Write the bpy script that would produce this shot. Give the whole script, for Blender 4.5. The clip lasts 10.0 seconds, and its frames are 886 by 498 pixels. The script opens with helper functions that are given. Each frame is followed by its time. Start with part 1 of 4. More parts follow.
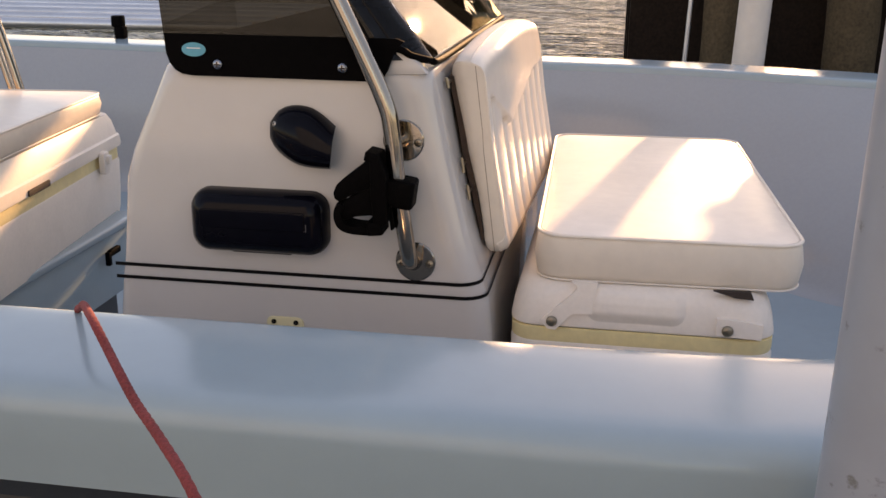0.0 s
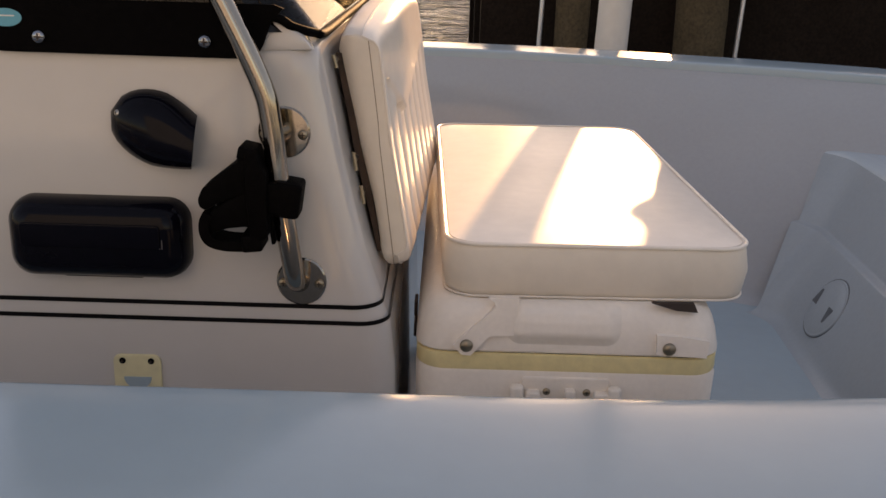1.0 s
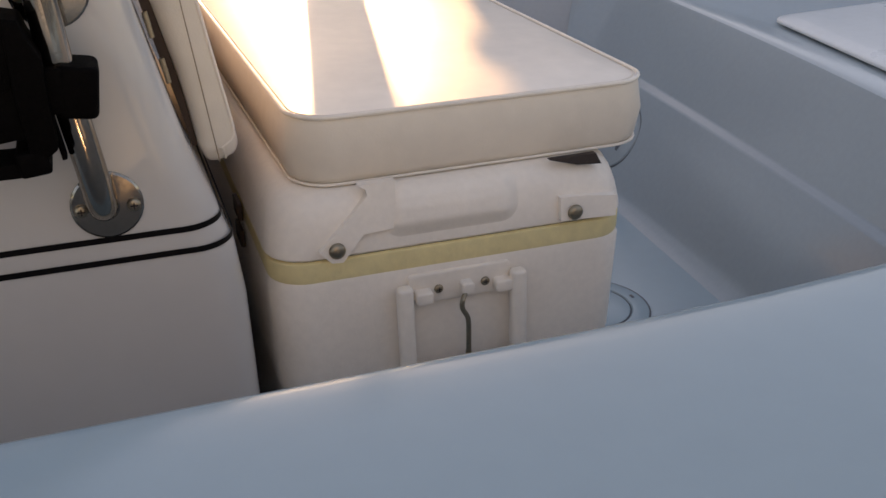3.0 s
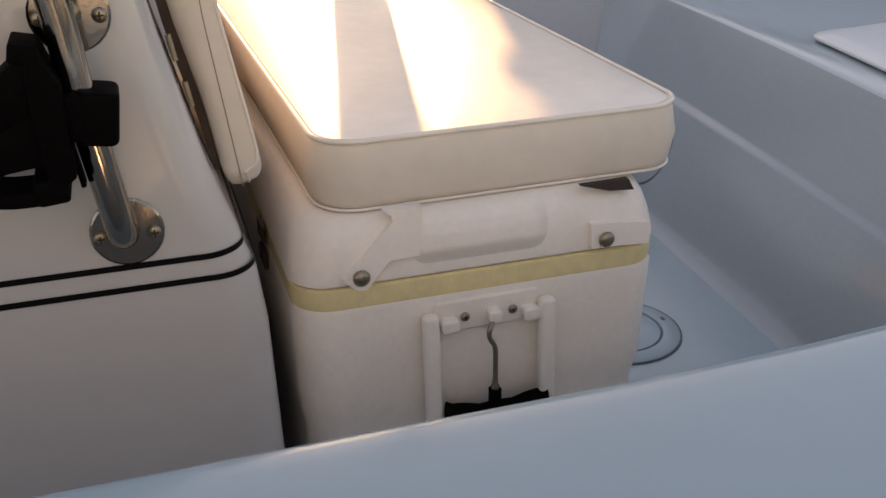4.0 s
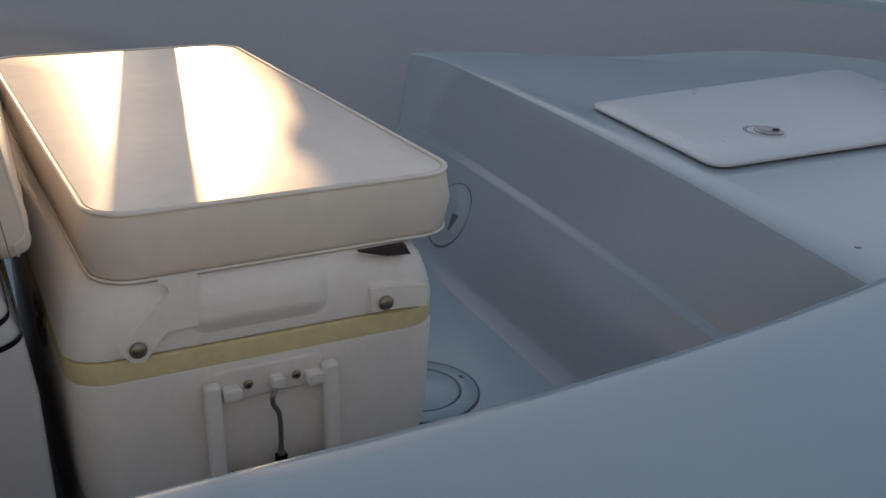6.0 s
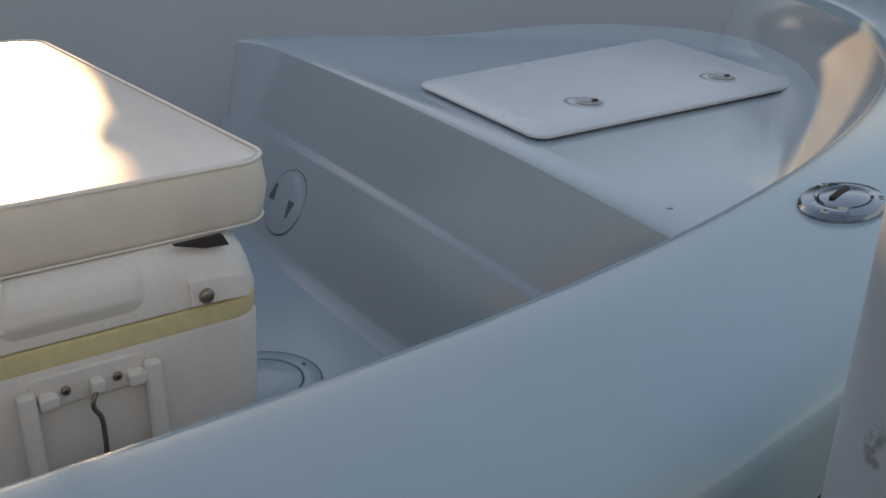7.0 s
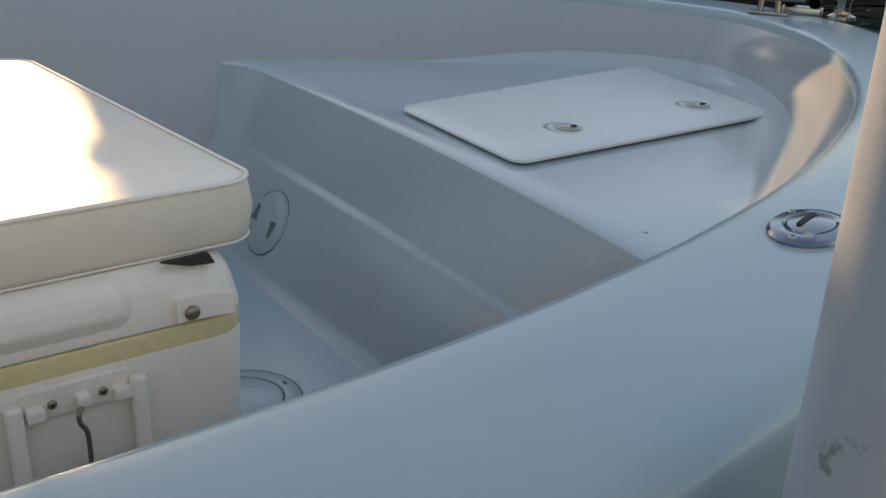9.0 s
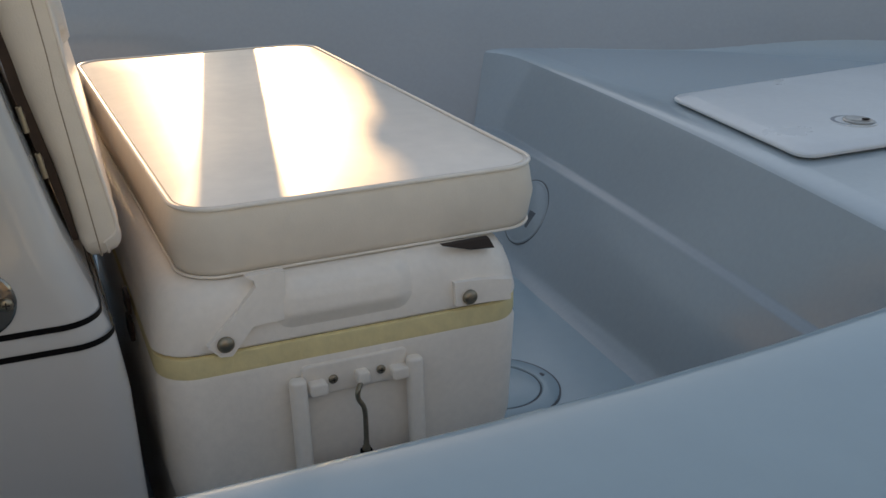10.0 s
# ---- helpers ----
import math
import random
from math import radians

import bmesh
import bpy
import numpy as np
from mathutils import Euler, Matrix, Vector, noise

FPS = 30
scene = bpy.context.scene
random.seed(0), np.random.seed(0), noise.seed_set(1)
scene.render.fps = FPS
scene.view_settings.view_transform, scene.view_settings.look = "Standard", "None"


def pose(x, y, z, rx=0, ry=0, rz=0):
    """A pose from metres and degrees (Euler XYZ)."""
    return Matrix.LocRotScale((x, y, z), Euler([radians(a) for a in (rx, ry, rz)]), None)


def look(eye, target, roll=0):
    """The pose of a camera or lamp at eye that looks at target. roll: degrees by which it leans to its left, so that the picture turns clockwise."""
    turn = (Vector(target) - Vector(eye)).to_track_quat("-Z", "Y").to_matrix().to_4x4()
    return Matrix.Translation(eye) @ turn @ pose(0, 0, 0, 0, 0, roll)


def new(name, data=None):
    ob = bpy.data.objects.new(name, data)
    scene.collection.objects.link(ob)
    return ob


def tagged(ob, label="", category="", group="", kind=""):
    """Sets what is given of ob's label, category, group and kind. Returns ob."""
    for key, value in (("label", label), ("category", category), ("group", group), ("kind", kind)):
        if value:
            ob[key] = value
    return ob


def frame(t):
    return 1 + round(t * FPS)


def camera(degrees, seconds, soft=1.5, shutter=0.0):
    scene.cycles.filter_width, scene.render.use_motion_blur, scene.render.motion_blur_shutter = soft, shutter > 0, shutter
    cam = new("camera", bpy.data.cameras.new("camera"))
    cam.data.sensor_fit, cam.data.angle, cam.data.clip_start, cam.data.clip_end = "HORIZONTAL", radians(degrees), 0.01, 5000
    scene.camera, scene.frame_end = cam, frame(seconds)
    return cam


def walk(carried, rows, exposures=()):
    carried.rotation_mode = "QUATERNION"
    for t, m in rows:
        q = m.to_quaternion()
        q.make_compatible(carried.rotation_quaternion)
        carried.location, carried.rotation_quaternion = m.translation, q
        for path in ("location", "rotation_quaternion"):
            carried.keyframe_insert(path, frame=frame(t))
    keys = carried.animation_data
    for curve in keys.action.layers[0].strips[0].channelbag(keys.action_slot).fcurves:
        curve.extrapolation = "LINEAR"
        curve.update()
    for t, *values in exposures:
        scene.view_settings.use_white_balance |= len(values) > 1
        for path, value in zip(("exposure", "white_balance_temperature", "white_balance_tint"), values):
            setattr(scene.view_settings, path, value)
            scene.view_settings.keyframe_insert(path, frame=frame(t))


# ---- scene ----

# ---------- camera ----------
cam = camera(48.0, 10.0)
PATH = [
    (0, (0.1374, -1.4730, 0.9773), (-0.1823, 0.4065, 0.3729), 0.44),
    (0.5, (0.1061, -1.2923, 0.9649), (-0.0202, 0.5814, 0.2768), 3.24),
    (1, (0.0247, -1.2194, 0.9216), (0.0289, 0.6841, 0.3079), 1.74),
    (1.5, (-0.1287, -1.1837, 0.8566), (0.0243, 0.6988, 0.1989), 0.21),
    (2, (-0.1148, -1.0249, 0.8567), (0.2319, 0.8345, 0.2069), 1.56),
    (2.5, (-0.1365, -0.9348, 0.8398), (0.4489, 0.7804, -0.0061), -0.01),
    (3.8, (-0.1388, -0.8809, 0.8400), (0.4557, 0.8151, -0.0376), -0.59),
    (4, (-0.1276, -0.8716, 0.8478), (0.4197, 0.8501, -0.0101), -0.44),
    (4.5, (-0.1264, -0.8540, 0.8474), (0.3526, 0.8972, 0.0083), -1.32),
    (4.7, (-0.1423, -0.8460, 0.8488), (0.3739, 0.9133, 0.0498), -1.01),
    (5, (-0.1294, -0.8691, 0.8699), (0.3567, 0.9406, 0.1709), -1.52),
    (5.5, (-0.1068, -0.9045, 0.8758), (0.5919, 0.8328, 0.1734), 1.16),
    (6, (-0.0874, -0.9176, 0.8635), (0.7892, 0.7220, 0.1265), 2.10),
    (6.2, (-0.0811, -0.9229, 0.8638), (0.8593, 0.6772, 0.1188), 2.73),
    (7.3, (-0.0454, -0.9533, 0.8653), (1.1238, 0.4819, 0.1084), 1.13),
    (7.5, (-0.0426, -0.9612, 0.8670), (1.1672, 0.4431, 0.1160), 1.50),
    (8, (-0.0496, -0.9729, 0.8734), (1.1932, 0.4048, 0.1269), 1.61),
    (8.5, (-0.0615, -0.9771, 0.8791), (1.1780, 0.4134, 0.1511), 1.94),
    (9, (-0.0727, -0.9638, 0.8734), (1.0816, 0.5039, 0.1568), 2.47),
    (9.5, (-0.0809, -0.9366, 0.8644), (0.7591, 0.7211, 0.1250), 0.99),
    (10, (-0.0967, -0.9044, 0.8503), (0.6523, 0.7977, 0.1143), -0.03),
]
EXPOSURES = [(0, 1.41, 8600, 30), (0.5, 1.28, 8900, 29), (1, 1.06, 9200, 30), (1.5, 0.74, 7900, 29), (2.5, 1.02, 8200, 26), (4, 1.28, 8800, 27), (5, 1.16, 9000, 29), (5.5, 0.84, 8300, 27), (6, 0.58, 7700, 20), (7.5, 1.05, 7800, 16), (9, 1.09, 7700, 14), (10, 0.84, 7600, 15)]   # seconds, stops, kelvin, tint
walk(cam, [(t, look(eye, target, roll)) for t, eye, target, roll in PATH], EXPOSURES)

# ---------- light ----------
SUN_EL, SUN_AZ = radians(14.0), radians(12.5)   # azimuth from +y towards +x
sky_world = bpy.data.worlds.new("sky")
scene.world = sky_world
sky_world.use_nodes = True
wn = sky_world.node_tree
sky = wn.nodes.new("ShaderNodeTexSky")
sky.sky_type = "NISHITA"
sky.sun_disc = False
sky.sun_elevation, sky.sun_rotation = SUN_EL, SUN_AZ
sky.air_density, sky.dust_density, sky.ozone_density = 1.0, 0.55, 1.3
bg = wn.nodes["Background"]
haze = wn.nodes.new("ShaderNodeVectorMath")      # thin high haze that lightens the whole dome
haze.operation = "ADD"
haze.inputs[1].default_value = (0.82, 1.12, 1.50)
wn.links.new(sky.outputs["Color"], haze.inputs[0])
wn.links.new(haze.outputs["Vector"], bg.inputs["Color"])
bg.inputs["Strength"].default_value = 0.09

sun_data = bpy.data.lights.new("sun", "SUN")
sun_data.energy, sun_data.angle, sun_data.color = 2.7, radians(0.45), (1.0, 0.70, 0.39)
sun = new("sun", sun_data)
sun_dir = Vector((math.sin(SUN_AZ) * math.cos(SUN_EL), math.cos(SUN_AZ) * math.cos(SUN_EL), math.sin(SUN_EL)))
sun.matrix_world = look(sun_dir * 30, (0, 0, 0))


# ---------- materials ----------
def material(name, base, rough=0.4, metal=0.0, grain=60.0, vary=0.06, blotch=2.5, stain=0.06, bump=0.05, bump_scale=250.0,
             coat=0.0, spec=0.5, stain_colour=None, rough_vary=0.1, ramp_ends=(0.30, 0.80)):
    """A procedural surface: base colour, two scales of variation, uneven gloss and fine relief."""
    m = bpy.data.materials.new(name)
    m.use_nodes = True
    nt = m.node_tree
    n, l = nt.nodes, nt.links
    p = n["Principled BSDF"]
    tc = n.new("ShaderNodeTexCoord")
    big = n.new("ShaderNodeTexNoise")
    big.inputs["Scale"].default_value, big.inputs["Detail"].default_value, big.inputs["Roughness"].default_value = blotch, 6, 0.62
    small = n.new("ShaderNodeTexNoise")
    small.inputs["Scale"].default_value, small.inputs["Detail"].default_value = grain, 3
    for t in (big, small):
        l.new(tc.outputs["Object"], t.inputs["Vector"])
    ramp = n.new("ShaderNodeValToRGB")
    ramp.color_ramp.interpolation = "EASE"
    ramp.color_ramp.elements[0].position, ramp.color_ramp.elements[1].position = ramp_ends
    sc = stain_colour or tuple(c * 0.72 for c in base)
    ramp.color_ramp.elements[0].color = (0, 0, 0, 1)
    ramp.color_ramp.elements[1].color = (1, 1, 1, 1)
    l.new(big.outputs["Fac"], ramp.inputs["Fac"])
    amount = n.new("ShaderNodeMath")
    amount.operation = "MULTIPLY"
    amount.inputs[1].default_value = min(1.0, stain * 4)
    l.new(ramp.outputs["Color"], amount.inputs[0])
    mix1 = n.new("ShaderNodeMix")
    mix1.data_type = "RGBA"
    mix1.inputs["A"].default_value = (*base, 1)
    mix1.inputs["B"].default_value = (*sc, 1)
    l.new(amount.outputs[0], mix1.inputs["Factor"])
    mr = n.new("ShaderNodeMapRange")
    mr.inputs["From Min"].default_value, mr.inputs["From Max"].default_value = 0.3, 0.7
    mr.inputs["To Min"].default_value, mr.inputs["To Max"].default_value = 1 - vary, 1 + vary
    l.new(small.outputs["Fac"], mr.inputs["Value"])
    mul = n.new("ShaderNodeVectorMath")
    mul.operation = "SCALE"
    l.new(mix1.outputs["Result"], mul.inputs[0])
    l.new(mr.outputs["Result"], mul.inputs["Scale"])
    l.new(mul.outputs["Vector"], p.inputs["Base Color"])
    rr = n.new("ShaderNodeMapRange")
    rr.inputs["To Min"].default_value, rr.inputs["To Max"].default_value = max(0.02, rough - rough_vary), min(1.0, rough + rough_vary)
    l.new(big.outputs["Fac"], rr.inputs["Value"])
    l.new(rr.outputs["Result"], p.inputs["Roughness"])
    p.inputs["Metallic"].default_value = metal
    p.inputs["Coat Weight"].default_value = coat
    p.inputs["Specular IOR Level"].default_value = spec
    if bump:
        fine = n.new("ShaderNodeTexNoise")
        fine.inputs["Scale"].default_value, fine.inputs["Detail"].default_value = bump_scale, 4
        l.new(tc.outputs["Object"], fine.inputs["Vector"])
        b = n.new("ShaderNodeBump")
        b.inputs["Strength"].default_value, b.inputs["Distance"].default_value = bump, 0.002
        l.new(fine.outputs["Fac"], b.inputs["Height"])
        l.new(b.outputs["Normal"], p.inputs["Normal"])
    return m


GELCOAT = material("pale blue-grey gelcoat", (0.318, 0.410, 0.450), 0.165, spec=0.34, grain=30, vary=0.012, blotch=2.6, stain=0.05, bump=0.006, bump_scale=25, rough_vary=0.03, stain_colour=(0.245, 0.305, 0.33))
# wall, step and deck: one hull gelcoat with light and shade in the colour
LINER_WARMED = material("off-white hull liner warmed by bounced light", (0.362, 0.378, 0.390), 0.15, spec=0.45, grain=90, vary=0.02, blotch=2.2, stain=0.04, bump=0.04, bump_scale=420, rough_vary=0.03)
STEP_SHADED = material("shaded blue-grey step liner", (0.312, 0.358, 0.380), 0.16, spec=0.42, grain=90, vary=0.02, blotch=2.2, stain=0.04, bump=0.04, bump_scale=420, rough_vary=0.03)
DECK_LIT = material("lit white foredeck gelcoat", (0.43, 0.493, 0.518), 0.15, grain=90, vary=0.015, blotch=2.2, stain=0.03, bump=0.03, bump_scale=300, rough_vary=0.04)
LATCH_GREY = material("latch recess shade grey", (0.24, 0.25, 0.27), 0.35, grain=60, vary=0.03, bump=0.03)
HATCH_WHITE = material("white hatch plastic", (0.71, 0.72, 0.71), 0.30, grain=60, vary=0.02, blotch=4, stain=0.05, bump=0.05, bump_scale=300)
CONSOLE_WHITE = material("console gelcoat", (0.575, 0.542, 0.508), 0.075, grain=25, vary=0.01, blotch=4, stain=0.05, bump=0.015, bump_scale=35, coat=0.2, rough_vary=0.03)
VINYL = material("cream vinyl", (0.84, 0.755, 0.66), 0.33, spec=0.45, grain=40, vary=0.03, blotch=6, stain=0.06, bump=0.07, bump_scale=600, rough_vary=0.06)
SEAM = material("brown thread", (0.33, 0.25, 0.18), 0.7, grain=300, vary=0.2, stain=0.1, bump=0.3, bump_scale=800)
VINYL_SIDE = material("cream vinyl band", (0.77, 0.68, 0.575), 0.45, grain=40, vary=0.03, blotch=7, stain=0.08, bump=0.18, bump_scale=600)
COOLER_WHITE = material("white roto-moulded plastic", (0.90, 0.815, 0.72), 0.45, grain=120, vary=0.025, blotch=8, stain=0.07, bump=0.07, bump_scale=300)
FOAM_YELLOW = material("yellowed foam seam", (0.90, 0.75, 0.40), 0.6, grain=80, vary=0.06, blotch=10, stain=0.12, bump=0.2, bump_scale=200)
YELLOWED = material("yellowed plastic", (0.70, 0.62, 0.38), 0.45, grain=60, vary=0.05, blotch=14, stain=0.1, bump=0.05)
BLACK_GLOSS = material("black gloss plastic", (0.003, 0.003, 0.006), 0.07, spec=0.11, grain=60, vary=0.1, stain=0.1, bump=0.02, rough_vary=0.05)
BLACK_MATT = material("black nylon", (0.003, 0.0025, 0.0025), 0.6, spec=0.03, grain=120, vary=0.2, stain=0.2, bump=0.4, bump_scale=500)
BLACK_TAPE = material("black pinstripe vinyl", (0.006, 0.005, 0.005), 0.5, spec=0.1, grain=60, vary=0.1, bump=0.0)
STEEL = material("polished stainless steel", (0.36, 0.315, 0.265), 0.12, metal=1.0, grain=200, vary=0.04, stain=0.08, bump=0.03, rough_vary=0.05)
STEEL_DULL = material("weathered stainless steel", (0.50, 0.47, 0.43), 0.32, metal=1.0, grain=200, vary=0.08, stain=0.2, bump=0.08)
# base colour darkened in place of the dark surroundings that chrome mirrors
CHROME_DIMMED = material("chrome with dark reflections in its colour", (0.27, 0.29, 0.32), 0.16, metal=1.0, grain=200, vary=0.08, stain=0.2, bump=0.05)
BRASS_DULL = material("tarnished snap metal", (0.36, 0.30, 0.22), 0.38, metal=1.0, grain=300, vary=0.1, stain=0.3, bump=0.1)
DARK_HOLE = material("dark cavity", (0.035, 0.022, 0.016), 0.8, bump=0.2)
BOARD = material("dark brown ply", (0.060, 0.033, 0.020), 0.75, grain=50, vary=0.2, blotch=6, stain=0.2, bump=0.3, bump_scale=120)
# sealant grey, also the shade painted into finger slots and the toe kick
SHADOW_LINE = material("dark seam sealant and recess shade", (0.09, 0.10, 0.11), 0.7, bump=0.1)
ROPE_RED = material("faded red rope", (0.27, 0.040, 0.038), 0.85, grain=400, vary=0.25, blotch=20, stain=0.2, bump=0.8, bump_scale=500)
# white sleeve with bluish shade put into the base; blotches are scuffs
PVC = material("shade-darkened white PVC sleeve", (0.325, 0.35, 0.39), 0.36, grain=30, vary=0.03, blotch=27, stain=0.2, bump=0.08, bump_scale=60, stain_colour=(0.15, 0.15, 0.135), ramp_ends=(0.62, 0.69))
PVC_CLEAN = material("clean white PVC sleeve", (0.66, 0.61, 0.57), 0.40, grain=30, vary=0.03, blotch=8, stain=0.06, bump=0.05, bump_scale=60)
WOOD = material("weathered piling wood", (0.090, 0.066, 0.040), 0.85, spec=0.15, grain=60, vary=0.25, blotch=5, stain=0.25, bump=1.0, bump_scale=90)
# timber seen against the sun, its shade put into the colour
WOOD_DARK = material("shade-darkened timber", (0.016, 0.010, 0.007), 0.75, spec=0.1, grain=60, vary=0.3, blotch=4, stain=0.25, bump=0.8, bump_scale=90)
ALUMINIUM = material("weathered aluminium", (0.60, 0.62, 0.66), 0.4, metal=0.8, grain=150, vary=0.06, stain=0.15, bump=0.1)
DECAL_BLUE = material("turquoise decal", (0.06, 0.36, 0.46), 0.35, bump=0.0)
PRINT_GREY = material("worn grey print", (0.10, 0.10, 0.11), 0.5, bump=0.0)
DECAL_WHITE = material("white print", (0.72, 0.70, 0.66), 0.45, bump=0.0)
FOLIAGE = material("dark foliage", (0.035, 0.055, 0.02), 0.7, grain=8, vary=0.4, blotch=0.6, stain=0.25, bump=0.0)
SOIL = material("bank soil", (0.10, 0.08, 0.055), 0.9, grain=4, vary=0.3, blotch=0.5, stain=0.2, bump=0.5, bump_scale=10)
RUBBER = material("black rubber rub rail", (0.012, 0.012, 0.014), 0.5, grain=100, vary=0.15, stain=0.15, bump=0.1)


def tinted():
    m = bpy.data.materials.new("smoked acrylic")
    m.use_nodes = True
    nt = m.node_tree
    nt.nodes.remove(nt.nodes["Principled BSDF"])
    tr = nt.nodes.new("ShaderNodeBsdfTransparent")
    tr.inputs["Color"].default_value = (0.07, 0.06, 0.042, 1)
    gl = nt.nodes.new("ShaderNodeBsdfGlossy")
    gl.inputs["Roughness"].default_value = 0.02
    gl.inputs["Color"].default_value = (0.9, 0.9, 0.9, 1)
    fr = nt.nodes.new("ShaderNodeFresnel")
    fr.inputs["IOR"].default_value = 1.49
    mx = nt.nodes.new("ShaderNodeMixShader")
    nt.links.new(fr.outputs[0], mx.inputs[0])
    nt.links.new(tr.outputs[0], mx.inputs[1])
    nt.links.new(gl.outputs[0], mx.inputs[2])
    nt.links.new(mx.outputs[0], nt.nodes["Material Output"].inputs[0])
    return m


def water_material():
    m = bpy.data.materials.new("rippled water")
    m.use_nodes = True
    nt = m.node_tree
    n, l = nt.nodes, nt.links
    p = n["Principled BSDF"]
    p.inputs["Base Color"].default_value = (0.018, 0.026, 0.022, 1)
    p.inputs["Roughness"].default_value = 0.04
    p.inputs["IOR"].default_value = 1.33
    tc = n.new("ShaderNodeTexCoord")
    mp = n.new("ShaderNodeMapping")
    mp.inputs["Scale"].default_value = (0.55, 1.5, 1.0)
    l.new(tc.outputs["Object"], mp.inputs["Vector"])
    b = None
    for scale, dist, strength in ((0.7, 0.38, 1.0), (2.0, 0.21, 1.0), (5.5, 0.05, 0.9)):
        t = n.new("ShaderNodeTexNoise")
        t.inputs["Scale"].default_value, t.inputs["Detail"].default_value = scale, 3
        l.new(mp.outputs["Vector"], t.inputs["Vector"])
        nb = n.new("ShaderNodeBump")
        nb.inputs["Strength"].default_value, nb.inputs["Distance"].default_value = strength, dist
        l.new(t.outputs["Fac"], nb.inputs["Height"])
        if b:
            l.new(b.outputs["Normal"], nb.inputs["Normal"])
        b = nb
    l.new(b.outputs["Normal"], p.inputs["Normal"])
    return m


TINT = tinted()
WATER = water_material()


# ---------- builders ----------
def finish(bm, sharp=38):
    bmesh.ops.recalc_face_normals(bm, faces=bm.faces[:])
    me = bpy.data.meshes.new("mesh")
    bm.to_mesh(me)
    bm.free()
    me.polygons.foreach_set("use_smooth", [True] * len(me.polygons))
    me.set_sharp_from_angle(angle=radians(sharp))
    return me


def thing(name, at, label, category, group="", kind=""):
    e = new(name)
    e.location = at
    e.empty_display_size = 0.05
    return tagged(e, label, category, group, kind)


def part(name, bm, mat, parent, label="", sharp=38):
    """One mesh object under a thing or a part; the mesh is built in world places."""
    ob = new(name, finish(bm, sharp))
    ob.data.materials.append(mat)
    if parent is not None:
        ob.parent = parent
        if parent.data is None:
            ob.matrix_parent_inverse = Matrix.Translation(-parent.location)
    return tagged(ob, label)


def single(name, bm, mat, label, category, group="", kind="", sharp=38):
    ob = new(name, finish(bm, sharp))
    ob.data.materials.append(mat)
    return tagged(ob, label, category, group, kind)


def rings_bm(rings, bm=None, cap=True, closed=True):
    """A skin over rings of points; closed: each ring is a loop."""
    bm = bm or bmesh.new()
    vs = [[bm.verts.new(p) for p in r] for r in rings]
    k = len(rings[0])
    for a, b in zip(vs, vs[1:]):
        for i in range(k if closed else k - 1):
            j = (i + 1) % k
            bm.faces.new((a[i], a[j], b[j], b[i]))
    if cap and closed:
        bm.faces.new(vs[0][::-1])
        bm.faces.new(vs[-1])
    return bm


def rounded_rect(w, h, r, n=5):
    r = min(r, w / 2 - 1e-4, h / 2 - 1e-4)
    out = []
    for cx, cy, a0 in ((w / 2 - r, h / 2 - r, 0), (-w / 2 + r, h / 2 - r, 90), (-w / 2 + r, -h / 2 + r, 180), (w / 2 - r, -h / 2 + r, 270)):
        for i in range(n + 1):
            a = radians(a0 + 90 * i / n)
            out.append((cx + r * math.cos(a), cy + r * math.sin(a)))
    return out


def slab(w, d, h, r=0.02, edge=0.006, n=5, m=Matrix.Identity(4), bm=None, steps=3):
    """A block with rounded upright corners and rounded top and bottom rims: w along x, d along y, from z=0 to h."""
    rings = []
    for i in range(steps + 1):
        a = radians(90 * i / steps)
        rings.append((edge * (1 - math.sin(a)), edge * (1 - math.cos(a))))
    prof = rings + [(i, h - z) for i, z in reversed(rings)]
    out = []
    for inset, z in prof:
        out.append([m @ Vector((x, y, z)) for x, y in rounded_rect(w - 2 * inset, d - 2 * inset, max(r - inset, 0.001), n)])
    return rings_bm(out, bm)


def tube(path, r, n=12, bm=None, cap=True):
    """A round tube along points; r may be a list."""
    path = [Vector(p) for p in path]
    rs = r if isinstance(r, (list, tuple)) else [r] * len(path)
    rings = []
    t0 = (path[1] - path[0]).normalized()
    u = t0.orthogonal().normalized()
    for i, p in enumerate(path):
        a = path[max(i - 1, 0)]
        b = path[min(i + 1, len(path) - 1)]
        t = (b - a).normalized()
        u = (u - t * u.dot(t)).normalized()
        v = t.cross(u)
        rings.append([p + rs[i] * (u * math.cos(2 * math.pi * k / n) + v * math.sin(2 * math.pi * k / n)) for k in range(n)])
    return rings_bm(rings, bm, cap)


def smooth_path(points, n=8):
    """A rounded way through points (Catmull-Rom)."""
    P = [Vector(p) for p in points]
    P = [2 * P[0] - P[1]] + P + [2 * P[-1] - P[-2]]
    out = []
    for i in range(1, len(P) - 2):
        for k in range(n):
            t = k / n
            a, b, c, d = P[i - 1:i + 3]
            out.append(0.5 * (2 * b + (c - a) * t + (2 * a - 5 * b + 4 * c - d) * t * t + (3 * b - a - 3 * c + d) * t ** 3))
    return out + [P[-2]]


def lathe(profile, n=24, m=Matrix.Identity(4), bm=None, cap=True):
    """A turned body about z from (radius, height) pairs."""
    return rings_bm([[m @ Vector((r * math.cos(2 * math.pi * k / n), r * math.sin(2 * math.pi * k / n), z)) for k in range(n)] for r, z in profile], bm, cap)


